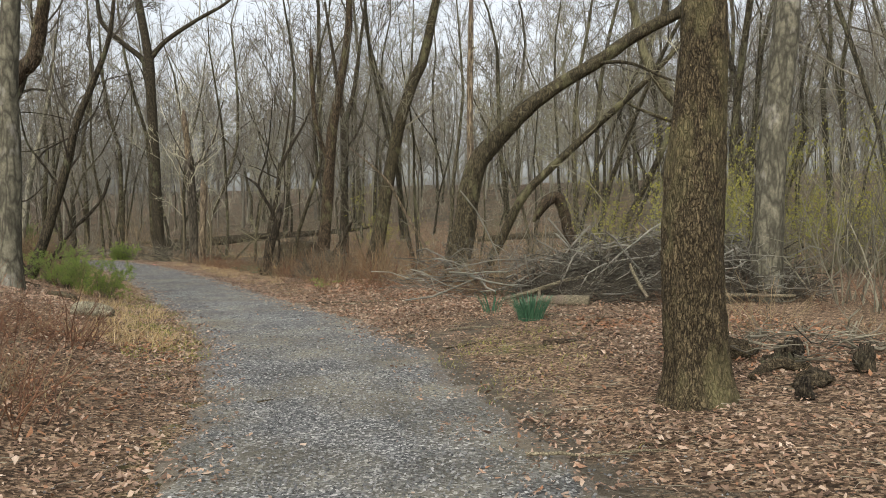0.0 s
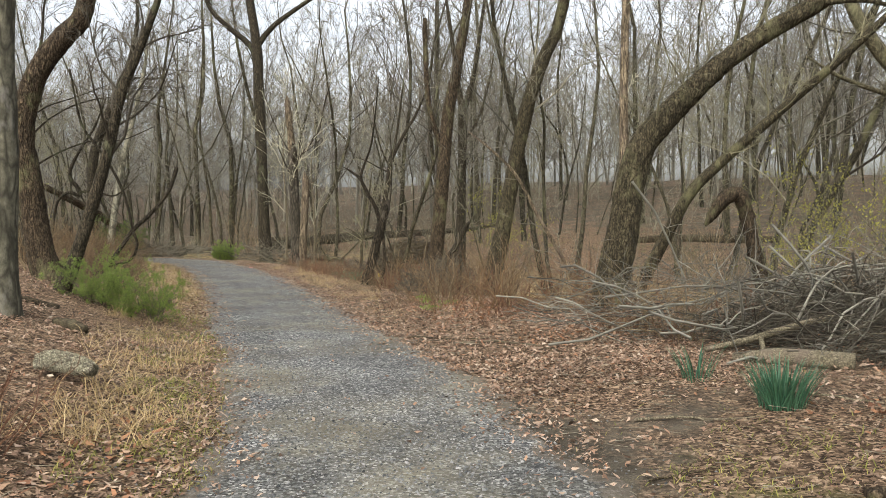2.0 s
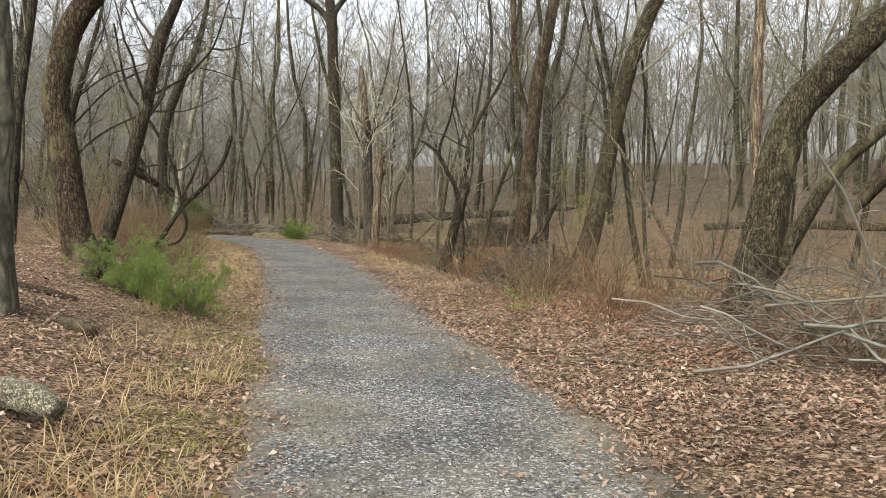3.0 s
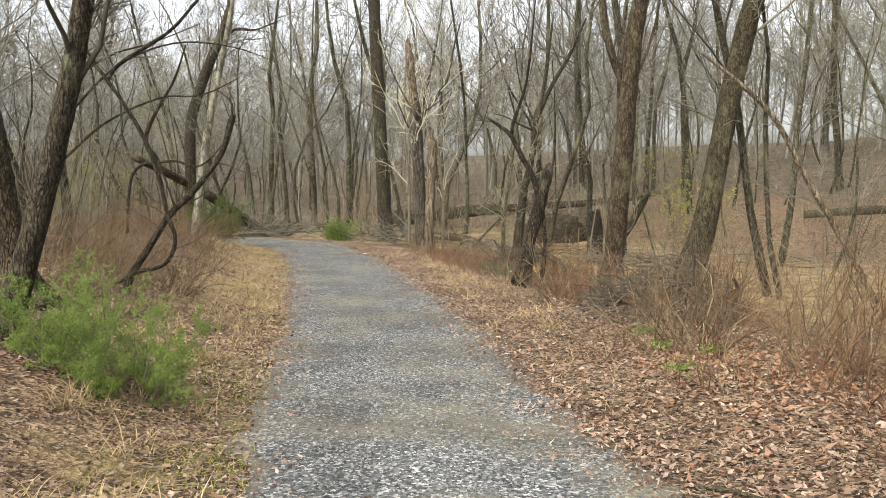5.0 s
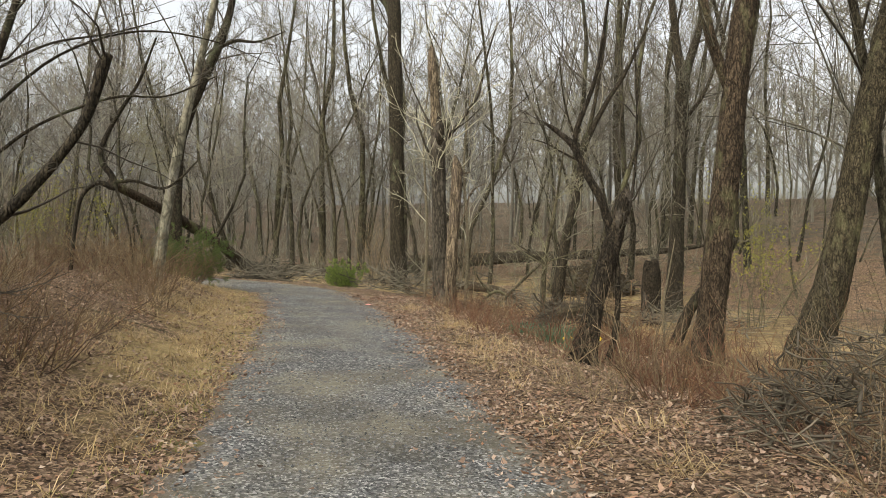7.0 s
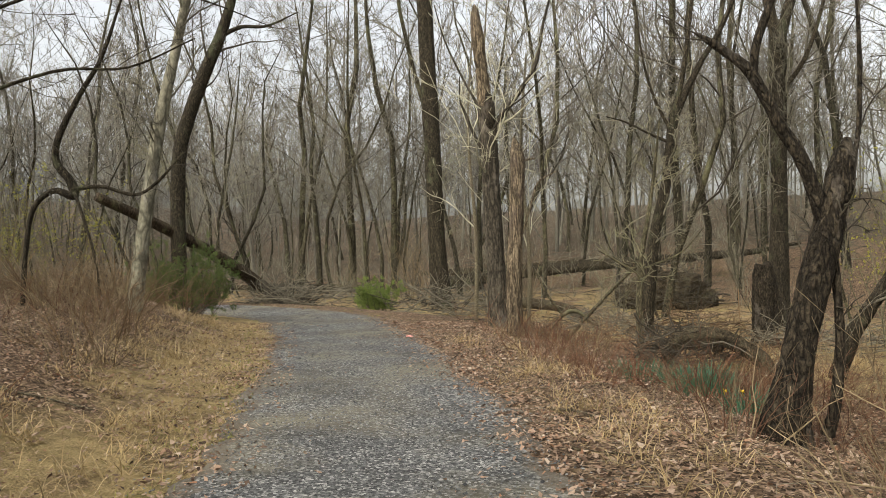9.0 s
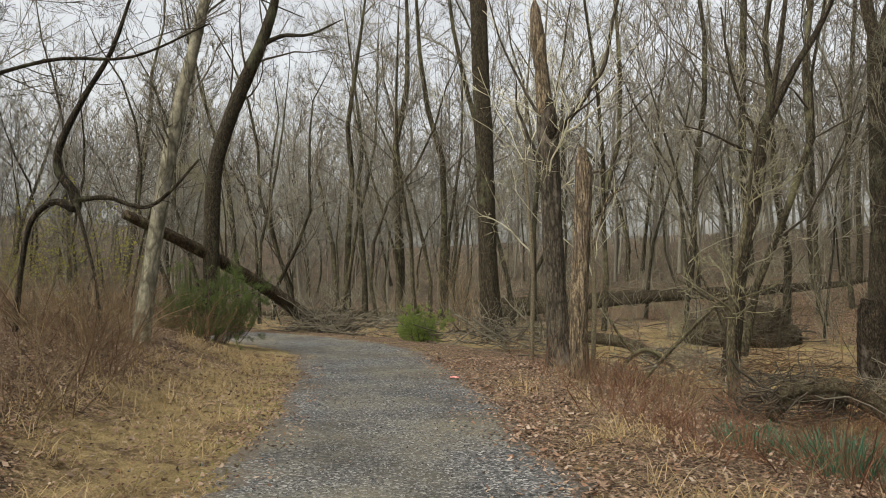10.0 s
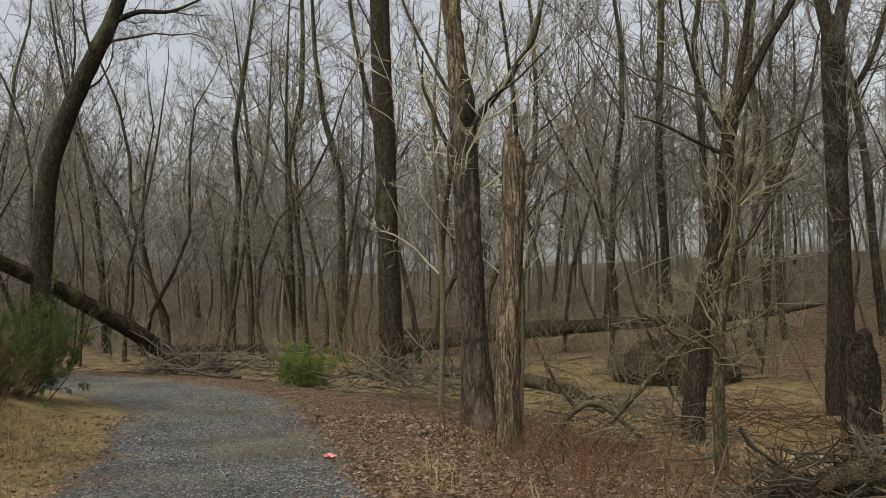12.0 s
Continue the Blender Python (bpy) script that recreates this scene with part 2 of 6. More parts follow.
M_STRAW = islands("dry_grass", [(0.30, 0.21, 0.10), (0.50, 0.375, 0.19), (0.38, 0.28, 0.14), (0.60, 0.48, 0.28), (0.2, 0.14, 0.075)], 0.8, 0.2, 0.3)
M_GRASS = islands("green_grass", [(0.12, 0.14, 0.032), (0.23, 0.24, 0.055), (0.35, 0.32, 0.1)], 0.75, 0.2, 0.3)
M_GREEN = islands("shrub_leaves", [(0.09, 0.15, 0.03), (0.2, 0.285, 0.055), (0.31, 0.39, 0.1), (0.14, 0.21, 0.04)], 0.65, 0.3, 0.45)
M_DEEP = islands("deep_green_leaves", [(0.06, 0.095, 0.026), (0.10, 0.145, 0.038), (0.15, 0.19, 0.06)], 0.7, 0.2, 0.3)
M_BUD = islands("yellow_green_buds", [(0.26, 0.26, 0.05), (0.37, 0.35, 0.07), (0.20, 0.21, 0.05)], 0.7, 0.2, 0.35)
M_DAFF = islands("daffodil_leaves", [(0.03, 0.10, 0.055), (0.06, 0.16, 0.085), (0.10, 0.21, 0.12)], 0.5, 0.35, 0.2)
M_PETAL = islands("yellow_petals", [(0.75, 0.5, 0.02), (0.85, 0.62, 0.05)], 0.6, 0.2, 0.3)
M_GROUND = ground_material()
M_PATH = gravel_material()

# ---- mesh tools ----


def mesh_of(name, V, faces, smooth=True):
    """A mesh from an array of corners and a list of index arrays (triangles or quads)."""
    V = np.asarray(V, dtype=np.float32).reshape(-1, 3)
    faces = [np.asarray(f, dtype=np.int32) for f in faces if len(f)]
    me = bpy.data.meshes.new(name)
    tot = np.concatenate([np.full(len(f), f.shape[1], dtype=np.int32) for f in faces])
    idx = np.concatenate([f.ravel() for f in faces])
    me.vertices.add(len(V))
    me.vertices.foreach_set("co", V.ravel())
    me.loops.add(len(idx))
    me.loops.foreach_set("vertex_index", idx)
    me.polygons.add(len(tot))
    me.polygons.foreach_set("loop_start", np.concatenate([[0], np.cumsum(tot)[:-1]]).astype(np.int32))
    me.polygons.foreach_set("use_smooth", np.full(len(tot), smooth))
    me.update(calc_edges=True)
    return me


class Build:
    """Gathers tubes and small pieces into one mesh."""

    def __init__(self):
        self.V, self.F, self.n = [], [], 0

    def add(self, V, F):
        V = np.asarray(V).reshape(-1, 3)
        self.V.append(V)
        self.F.append(np.asarray(F) + self.n)
        self.n += len(V)
        return self

    def tubes(self, P, R, k, rough=0.0, seed=0):
        """Tubes of k sides along the lines P (m, n, 3) with radii R (m, n)."""
        P, R = np.asarray(P, float), np.asarray(R, float)
        m, n = R.shape
        T = np.gradient(P, axis=1)
        T /= np.linalg.norm(T, axis=2, keepdims=True) + 1e-9
        mean = np.abs(T.mean(axis=1)[:, 2])
        ref = np.where(mean[:, None] > 0.75, np.array([[1.0, 0.12, 0]]), np.array([[0, 0, 1.0]]))[:, None, :]
        U = np.cross(T, np.broadcast_to(ref, T.shape))
        U /= np.linalg.norm(U, axis=2, keepdims=True) + 1e-9
        W = np.cross(T, U)
        a = np.arange(k) * 2 * math.pi / k
        rr = np.broadcast_to(R[:, :, None], (m, n, k)).copy()
        if rough:
            g = np.random.default_rng(seed)
            ridge = g.normal(0, 1, (m, 1, k)) * 0.6 + g.normal(0, 1, (m, n, k)) * 0.5
            rr *= 1 + rough * ridge
        V = P[:, :, None] + rr[..., None] * (np.cos(a)[None, None, :, None] * U[:, :, None] + np.sin(a)[None, None, :, None] * W[:, :, None])
        base = (np.arange(m)[:, None, None] * n + np.arange(n - 1)[None, :, None]) * k
        j, j2 = np.arange(k), (np.arange(k) + 1) % k
        F = np.stack([base + j, base + j2, base + k + j2, base + k + j], axis=-1).reshape(-1, 4)
        return self.add(V, F)

    def spikes(self, P, R):
        """Thin twigs that taper to a point, from the first to the last point of each line."""
        P, R = np.asarray(P, float), np.asarray(R, float)
        a, t = P[:, 0], P[:, -1]
        T = unit(t - a)
        U = unit(np.cross(T, np.where(np.abs(T[:, 2:]) > 0.9, np.array([[1.0, 0.1, 0]]), np.array([[0, 0, 1.0]]))))
        W = np.cross(T, U)
        ring = [a + R[:, :1] * (math.cos(k * 2.0944) * U + math.sin(k * 2.0944) * W) for k in range(3)]
        j = np.arange(len(a))[:, None] * 4
        return self.add(np.stack(ring + [t], 1), np.concatenate([j + np.array([[k, (k + 1) % 3, 3]]) for k in range(3)]))

    def mesh(self, name, smooth=True):
        quads = [f for f in self.F if f.shape[1] == 4]
        tris = [f for f in self.F if f.shape[1] == 3]
        fs = ([np.concatenate(quads)] if quads else []) + ([np.concatenate(tris)] if tris else [])
        return mesh_of(name, np.concatenate(self.V), fs, smooth)


def part(name, shape, material, parent=None, label="", smooth=True):
    """One mesh object, as a child of parent where one is given."""
    me = shape.mesh(name, smooth) if isinstance(shape, Build) else shape
    if not me.materials:
        me.materials.append(material)
    ob = new(name, me)
    ob.parent = parent
    return tagged(ob, label)


def thing(name, at, label, category, group="", kind=""):
    ob = new(name)
    ob.matrix_basis = pose(*at)
    ob.empty_display_size = 0.1
    return tagged(ob, label, category, group, kind)


def curve_through(pts, per=5):
    """A smooth line through control points; columns past the third are carried along."""
    p = np.asarray(pts, float)
    q = np.vstack([2 * p[0] - p[1], p, 2 * p[-1] - p[-2]])
    out = []
    for i in range(len(p) - 1):
        a, b, c, d = q[i:i + 4]
        for t in np.arange(per) / per:
            out.append(0.5 * (2 * b + (c - a) * t + (2 * a - 5 * b + 4 * c - d) * t * t + (3 * b - a - 3 * c + d) * t ** 3))
    out.append(p[-1])
    return np.array(out)


def unit(v):
    return v / (np.linalg.norm(v, axis=-1, keepdims=True) + 1e-9)


def sprout(g, P, R, count, n, length, spread, up, wob, t0=0.3, t1=1.0, rfac=0.5, tip=0.35, shrink=0.5, rmin=0.0, cap=0.013):
    """Side branches, count on each of the lines P: lines of n points and their radii."""
    m, pn = R.shape
    idx = np.repeat(np.arange(m), count)
    t = g.uniform(t0, t1, len(idx))
    f = t * (pn - 1)
    i = np.minimum(f.astype(int), pn - 2)
    w = (f - i)[:, None]
    start = P[idx, i] * (1 - w) + P[idx, i + 1] * w
    T = unit(P[idx, i + 1] - P[idx, i])
    r0 = (R[idx, i] * (1 - w[:, 0]) + R[idx, i + 1] * w[:, 0]) * rfac * g.uniform(0.7, 1.15, len(idx))
    side = unit(np.cross(T, g.normal(0, 1, T.shape)))
    s = g.normal(spread, 0.18, len(idx))[:, None]
    d = unit(T * np.cos(s) + side * np.sin(s) + np.array([0, 0, up]))
    L = (length[idx] if hasattr(length, "__len__") else length) * (1 - shrink * t) * g.uniform(0.55, 1.25, len(idx))
    r0 = np.minimum(r0, 0.003 + cap * L)
    step = (L / (n - 1))[:, None]
    pts = [start]
    for _ in range(n - 1):
        d = unit(d + g.normal(0, wob, d.shape) + np.array([0, 0, up * 0.35]))
        pts.append(pts[-1] + d * step)
    taper = np.linspace(1, tip, n)[None]
    return np.stack(pts, axis=1), np.maximum(r0[:, None] * taper, rmin), L


# ---- the lie of the land ----
LINE = np.array([(0.6, -30), (0.5, -12), (0.2, 0), (-0.4, 4.3), (-1.4, 8.7), (-2.75, 12.4), (-4.6, 16.0), (-6.15, 19.3), (-8.25, 23.4), (-9.5, 25.8),
                 (-11.45, 29.2), (-13.4, 32.3), (-15.6, 35.0), (-18.6, 37.0), (-22.5, 38.4), (-28, 39.2), (-40, 40)], float)
TRACK = curve_through(LINE, 8)
HALF = 1.22


def lateral(x, y):
    """Distance from the path's middle line, to the right positive, and how far along."""
    x, y = np.asarray(x, float), np.asarray(y, float)
    best, side, along = np.full(x.shape, 1e9), np.zeros(x.shape), np.zeros(x.shape)
    run = 0.0
    for (ax, ay), (bx, by) in zip(TRACK[:-1], TRACK[1:]):
        dx, dy = bx - ax, by - ay
        L = math.hypot(dx, dy)
        t = np.clip(((x - ax) * dx + (y - ay) * dy) / (L * L), 0, 1)
        d = np.hypot(x - ax - t * dx, y - ay - t * dy)
        near = d < best
        best = np.where(near, d, best)
        side = np.where(near, np.sign((x - ax) * dy - (y - ay) * dx), side)
        along = np.where(near, run + t * L, along)
        run += L
    return best * side, along


def ease(v):
    v = np.clip(v, 0, 1)
    return v * v * (3 - 2 * v)


def waves(x, y, seed, size):
    """Gentle unevenness out of a few crossing waves, about -1 to 1."""
    g = np.random.default_rng(seed)
    z = 0
    for k in range(7):
        a, f, p = g.uniform(0, 6.28), (0.6 + 0.35 * k) / size, g.uniform(0, 6.28)
        z = z + np.sin((x * math.cos(a) + y * math.sin(a)) * f * 6.28 + p) / (1 + 0.4 * k)
    return z / 3.2


def land(x, y):
    x, y = np.asarray(x, float), np.asarray(y, float)
    s, _ = lateral(x, y)
    off = np.maximum(np.abs(s) - HALF, 0)
    left, right = s < 0, s >= 0
    bank = 0.72 * ease(off / 3.4) * ease((44 - y) / 6) * left * (0.75 + 0.25 * ease((y - 3) / 6))
    lowland = -(0.3 * ease((off - 0.9) / 2.2) + 0.42 * ease((off - 3) / 5) - 0.3 * ease((off - 13) / 9)) * ease((y - 19) / 7) * (right | (y > 40))
    berm = 0.16 * ease(off / 2.0) * right * ease((24 - y) / 6)
    rise = np.maximum((y - 50) + 0.75 * (x + 9), 0)
    hill = 0.115 * np.minimum(rise, 48)
    hill = np.maximum(hill, 0.12 * np.clip(y + 0.12 * x - 72, 0, 70))
    hill = np.maximum(hill, 0.17 * np.clip(-x - 48, 0, 80))
    back = 0.45 * ease((y - 43) / 7)
    rough = ease(off / 1.2)
    z = bank + lowland + berm + back + hill
    z = z + rough * (0.05 * waves(x, y, 3, 5.0) + 0.02 * waves(x, y, 5, 1.1)) + 0.014 * waves(x, y, 8, 0.7)
    return z + 0.25 * waves(x, y, 9, 30.0) * ease((off - 8) / 20)


def land_at(x, y):
    return float(land(np.array([x]), np.array([y]))[0])


def axis(lo, hi, step, reach):
    mid = np.arange(lo, hi + step / 2, step)
    out, d = [], step
    while sum(out) < reach:
        d *= 1.2
        out.append(d)
    far = np.cumsum(out)
    return np.concatenate([lo - far[::-1], mid, hi + far])


gx, gy = axis(-27, 9, 0.3, 1500), axis(-3, 45, 0.3, 1500)
X, Y = np.meshgrid(gx, gy)
Z = land(X.ravel(), Y.ravel())
nx, ny = len(gx), len(gy)
q = (np.arange(ny - 1)[:, None] * nx + np.arange(nx - 1)[None]).ravel()
me = mesh_of("ground", np.stack([X.ravel(), Y.ravel(), Z], 1), [np.stack([q, q + 1, q + nx + 1, q + nx], 1)])
S, A = lateral(X.ravel(), Y.ravel())
gyv = Y.ravel()
edge = np.abs(S) - HALF
straw = (0.3 + 0.22 * ease((gyv - 19) / 4)) * ease((2.6 - edge) / 1.6) * (S < 0) * ease((gyv - 10) / 5) + 0.3 * ease((1.4 - edge) / 1.0) * (S > 0) * ease((gyv - 18) / 4) + 0.44 * ease((gyv - 21) / 3) * ease((S - 3.4) / 2.5) * ease((20 - edge) / 8) + 0.5 * np.exp(-((X.ravel() + 13.6) ** 2 / 5 + (gyv - 41.5) ** 2 / 6))
moss = 0.38 * np.exp(-((X.ravel() - 0.7) ** 2 / 2.2 + (gyv - 8.9) ** 2 / 8)) + 0.36 * ease((0.7 - edge) / 0.5) * (S < 0) + 0.32 * ease((gyv - 33) / 8) * (edge > 3) * ease((90 - gyv) / 20)
soil = 0.45 * np.exp(-((X.ravel() - 1.0) ** 2 / 1.6 + (gyv - 11.2) ** 2 / 1.2)) + 0.42 * ease((1.6 - edge) / 1.3) * (S > 0) * ease((13 - gyv) / 3) + 0.3 * ease((0.35 - edge) / 0.35) + 0.48 * ease((edge - 15) / 12)
col = me.color_attributes.new("cover", "FLOAT_COLOR", "POINT")
col.data.foreach_set("color", np.stack([straw, moss, soil, np.ones_like(soil)], 1).astype(np.float32).ravel())
me.materials.append(M_GROUND)
tagged(new("ground", me), "brown forest floor of matted dead leaves and dry grass", "ground", kind="structure")

# the path: a low crowned strip whose rim sinks into the forest floor
rows = [i for i in range(len(TRACK)) if -14 < TRACK[i][1] < 39.5]
line = curve_through(TRACK[rows[0]:rows[-1] + 1], 5)
tan = unit(np.gradient(line, axis=0))
nor = np.stack([tan[:, 1], -tan[:, 0]], 1)
across = np.linspace(-1.75, 1.75, 29)
PX = line[:, None, 0] + nor[:, None, 0] * across
PY = line[:, None, 1] + nor[:, None, 1] * across
u = np.abs(across)[None] - 0.16 * waves(PX, PY, 21, 2.2) - 0.13 * waves(PX, PY, 22, 0.6) - 0.1 * waves(PX, PY, 24, 0.25)
PZ = 0.035 - 0.012 * (u / HALF) ** 2 - 0.11 * ease((u - HALF + 0.12) / 0.5) + 0.006 * waves(PX, PY, 23, 0.5) - 0.008 * np.exp(-((np.abs(across)[None] - 0.55) / 0.2) ** 2)
k = len(across)
q = (np.arange(len(line) - 1)[:, None] * k + np.arange(k - 1)[None]).ravel()
path_mesh = mesh_of("path", np.stack([PX.ravel(), PY.ravel(), PZ.ravel()], 1), [np.stack([q, q + 1, q + k + 1, q + k], 1)])
rim = ease((u - HALF + 0.42) / 0.6).ravel()
col = path_mesh.color_attributes.new("rim", "FLOAT_COLOR", "POINT")
col.data.foreach_set("color", np.stack([rim, rim, rim, np.ones_like(rim)], 1).astype(np.float32).ravel())
path = part("path", path_mesh, M_PATH)
tagged(path, "grey crushed-stone footpath curving through the woods", "path", kind="structure")


# ---- trees ----


def evenly(P, R, n=14):
    """The line P (1, m, 3), R (1, m) cut anew into n even steps."""
    d = np.concatenate([[0], np.cumsum(np.linalg.norm(np.diff(P[0], axis=0), axis=1))])
    f = np.linspace(0, d[-1], n)
    return np.stack([np.interp(f, d, P[0, :, c]) for c in range(3)], 1)[None], np.interp(f, d, R[0])[None]


def crown_lines(g, P, R, limbs=12, limb_len=4.0, spread=0.75, t0=0.35, kids=5, twigs=6, up=0.18, fine=0.006, steps=(7, 4), rfac=0.42, cap=0.013):
    """Limbs, branches, twigs and fine twigs that grow from a trunk line."""
    P1, R1, L1 = sprout(g, P, R, limbs, steps[0], limb_len, spread, up, 0.19, t0, 0.98, rfac, 0.3, 0.45, fine, cap)
    P2, R2, L2 = sprout(g, P1, R1, kids, steps[1], L1 * 0.5, 0.75, up * 0.7, 0.22, 0.15, 0.98, 0.5, 0.4, 0.4, fine, cap)
    P3, R3, L3 = sprout(g, P2, R2, twigs, 3, L2 * 0.7, 0.75, up * 0.4, 0.24, 0.15, 1.0, 0.6, 0.5, 0.3, fine)
    P4, R4, _ = sprout(g, P3, R3, 2, 2, L3 * 0.7, 0.7, up * 0.3, 0.2, 0.15, 0.9, 0.7, 0.5, 0.3, fine * 0.85)
    return (P1, R1), (P2, R2), (P3, R3), (P4, R4)


def add_crown(b, lines, k1=5, k2=3, last=4):
    for (P, R), k in zip(lines[:2], (k1, k2)):
        b.tubes(P, R, k)
    for P, R in lines[2:last]:
        b.spikes(P, R)
    return b


def rough_trunk(T, sides, seed, depth):
    """A trunk with furrows and plates cut into it: T holds x, y, z and radius along the line."""
    d = np.concatenate([[0], np.cumsum(np.linalg.norm(np.diff(T[:, :3], axis=0), axis=1))])
    low = np.arange(0, min(d[-1], 6.5), 0.04)
    f = np.concatenate([low, np.linspace(low[-1] + 0.05, d[-1], 24)]) if d[-1] > 6.6 else np.append(low, d[-1])
    P = np.stack([np.interp(f, d, T[:, c]) for c in range(4)], 1)
    n = len(f)
    a = np.arange(sides) * 2 * math.pi / sides
    G = unit(np.gradient(P[:, :3], axis=0))
    ref = np.array([1.0, 0.12, 0]) if abs(G[:, 2].mean()) > 0.5 else np.array([0, 1.0, 0.1])
    U = unit(np.cross(G, ref))
    W = np.cross(G, U)
    rr = np.empty((n, sides))
    for i in range(n):
        r, z = P[i, 3], f[i]
        for k in range(sides):
            x, y = math.cos(a[k]) * r, math.sin(a[k]) * r
            ridge = 1 - abs(noise.noise(Vector((x * 13 + seed, y * 13, z * 2.6)))) * 2.4
            flake = noise.noise(Vector((x * 24, y * 24 + seed, z * 11)))
            lump = noise.noise(Vector((x * 3.5, y * 3.5, z * 1.1 + seed)))
            rr[i, k] = r + min(depth, r * 0.16) * (0.7 * ridge + 0.5 * flake) + r * 0.09 * lump
    V = P[:, None, :3] + rr[..., None] * (np.cos(a)[None, :, None] * U[:, None] + np.sin(a)[None, :, None] * W[:, None])
    base = np.arange(n - 1)[:, None] * sides
    j, j2 = np.arange(sides), (np.arange(sides) + 1) % sides
    return Build().add(V, np.stack([base + j, base + j2, base + sides + j2, base + sides + j], -1).reshape(-1, 4))


def bare_tree(label, base, trunk, material, twig_material, limbs=(), crown=None, sides=12, rough=0.05, name="tree", rise=0.0, group="", seed=1, flare=True):
    """A standing tree: trunk along (x, y, z, radius) points, single limbs, and a crown of bare twigs.
    rise: metres by which the trunk goes on above its last point."""
    g = np.random.default_rng(seed)
    bx, by = base
    bz = land_at(bx, by) - 0.05
    o = np.array([bx, by, bz, 0])
    pts = [tuple(p) for p in trunk]
    if rise:
        d = np.array(pts[-1][:3]) - np.array(pts[-2][:3])
        d = unit(d * 0.6 + np.array([0, 0, 0.5 * np.linalg.norm(d)]))
        for f in (0.35, 0.7, 1.0):
            w = g.normal(0, 0.04, 3) * rise * f
            pts.append((*(np.array(trunk[-1][:3]) + d * rise * f + w), trunk[-1][3] * (1 - 0.8 * f)))
    T = curve_through(pts, 6) - o
    T[:, 3] = np.maximum(T[:, 3], 0.01)
    if T[0, 2] > -0.1:
        foot = T[0].copy()
        foot[2] = -0.15
        foot[3] *= 1.15 if flare else 1.0
        T = np.vstack([foot, T])
    root = thing(name, (bx, by, bz), label, "tree", group)
    if sides >= 20:
        part("trunk", rough_trunk(T, max(36, sides * 2 - 8), seed, 0.45 * rough + 0.004), material, root)
    else:
        part("trunk", Build().tubes(T[None, :, :3], T[None, :, 3], sides, rough, seed), material, root)
    all_lines = [(T[None, :, :3], T[None, :, 3])]
    for pts in limbs:
        c = curve_through(pts, 5) - o
        part("limb", Build().tubes(c[None, :, :3], c[None, :, 3], 8, rough, seed + 3), material, root)
        all_lines.append((c[None, :, :3], c[None, :, 3]))
    if crown:
        b = Build()
        limb_n, limb_len, t0, kids, twigs = crown
        lines = crown_lines(g, *evenly(*all_lines[0]), limb_n, limb_len, 0.8, t0, kids, twigs)
        add_crown(b, lines)
        for P, R in all_lines[1:]:
            L = float(np.linalg.norm(np.diff(P[0], axis=0), axis=1).sum())
            P2, R2, L2 = sprout(g, P, R, max(3, limb_n // 3), 5, L * 0.4, 0.7, 0.15, 0.18, 0.2, 1.0, 0.4, 0.3, 0.3, 0.006)
            P3, R3, L3 = sprout(g, P2, R2, twigs, 4, L2 * 0.5, 0.7, 0.1, 0.22, 0.2, 1.0, 0.5, 0.4, 0.3, 0.005)
            P4, R4, _ = sprout(g, P3, R3, 3, 2, L3 * 0.6, 0.7, 0.05, 0.2, 0.2, 0.95, 0.7, 0.5, 0.3, 0.004)
            b.tubes(P2, R2, 4).tubes(P3, R3, 3).spikes(P4, R4)
        part("crown", b, twig_material, root, "bare branches and twigs")
    return root


bare_tree("large tree with thick flaky brown bark beside the path", (1.97, 6.2),
          [(1.99, 6.2, 0.05, 0.33), (1.985, 6.2, 0.2, 0.285), (1.98, 6.2, 0.36, 0.255), (1.97, 6.2, 0.57, 0.24), (1.96, 6.2, 1.01, 0.23), (1.96, 6.2, 1.46, 0.228), (1.98, 6.2, 1.9, 0.216), (2.01, 6.2, 2.33, 0.194),
           (2.04, 6.2, 2.77, 0.176), (2.05, 6.2, 3.21, 0.165)], M_BIG, T_WOODS, crown=(10, 3.0, 0.45, 5, 5), sides=44, rough=0.035, rise=8, seed=11)
bare_tree("smooth grey tree trunk behind the brush pile", (5.4, 13.2),
          [(5.36, 13.2, 0.05, 0.30), (5.41, 13.2, 0.92, 0.25), (5.47, 13.2, 2.33, 0.235), (5.61, 13.2, 3.72, 0.22), (5.75, 13.2, 5.11, 0.205)],
          M_GREYBARK, T_WOODS, crown=(10, 3.5, 0.45, 5, 5), sides=18, rough=0.012, rise=10, seed=12)
bare_tree("mossy tree arching low over the brush pile", (0.3, 17.6),
          [(0.23, 17.6, 0.13, 0.318), (0.35, 17.6, 0.76, 0.267), (0.49, 17.6, 1.45, 0.241), (0.6, 17.6, 2.2, 0.224), (0.79, 17.6, 2.82, 0.205), (1.05, 17.6, 3.16, 0.194), (1.8, 17.6, 3.92, 0.161),
           (2.62, 17.6, 4.53, 0.139), (3.5, 17.6, 5.04, 0.129), (4.25, 17.6, 5.55, 0.128), (4.81, 17.6, 5.86, 0.128), (5.31, 17.6, 6.1, 0.118), (6.0, 17.5, 6.83, 0.096), (6.87, 17.4, 7.92, 0.064)],
          M_MOSSY, T_OLIVE, limbs=[[(4.9, 17.6, 5.9, 0.077), (5.0, 17.7, 6.6, 0.060), (4.8, 17.8, 7.4, 0.043)], [(3.4, 17.6, 5.0, 0.043), (4.1, 17.2, 4.9, 0.034), (4.9, 17.0, 4.5, 0.026), (5.6, 16.8, 4.4, 0.015)]],
          crown=(14, 1.8, 0.3, 5, 6), sides=24, rough=0.05, seed=13)
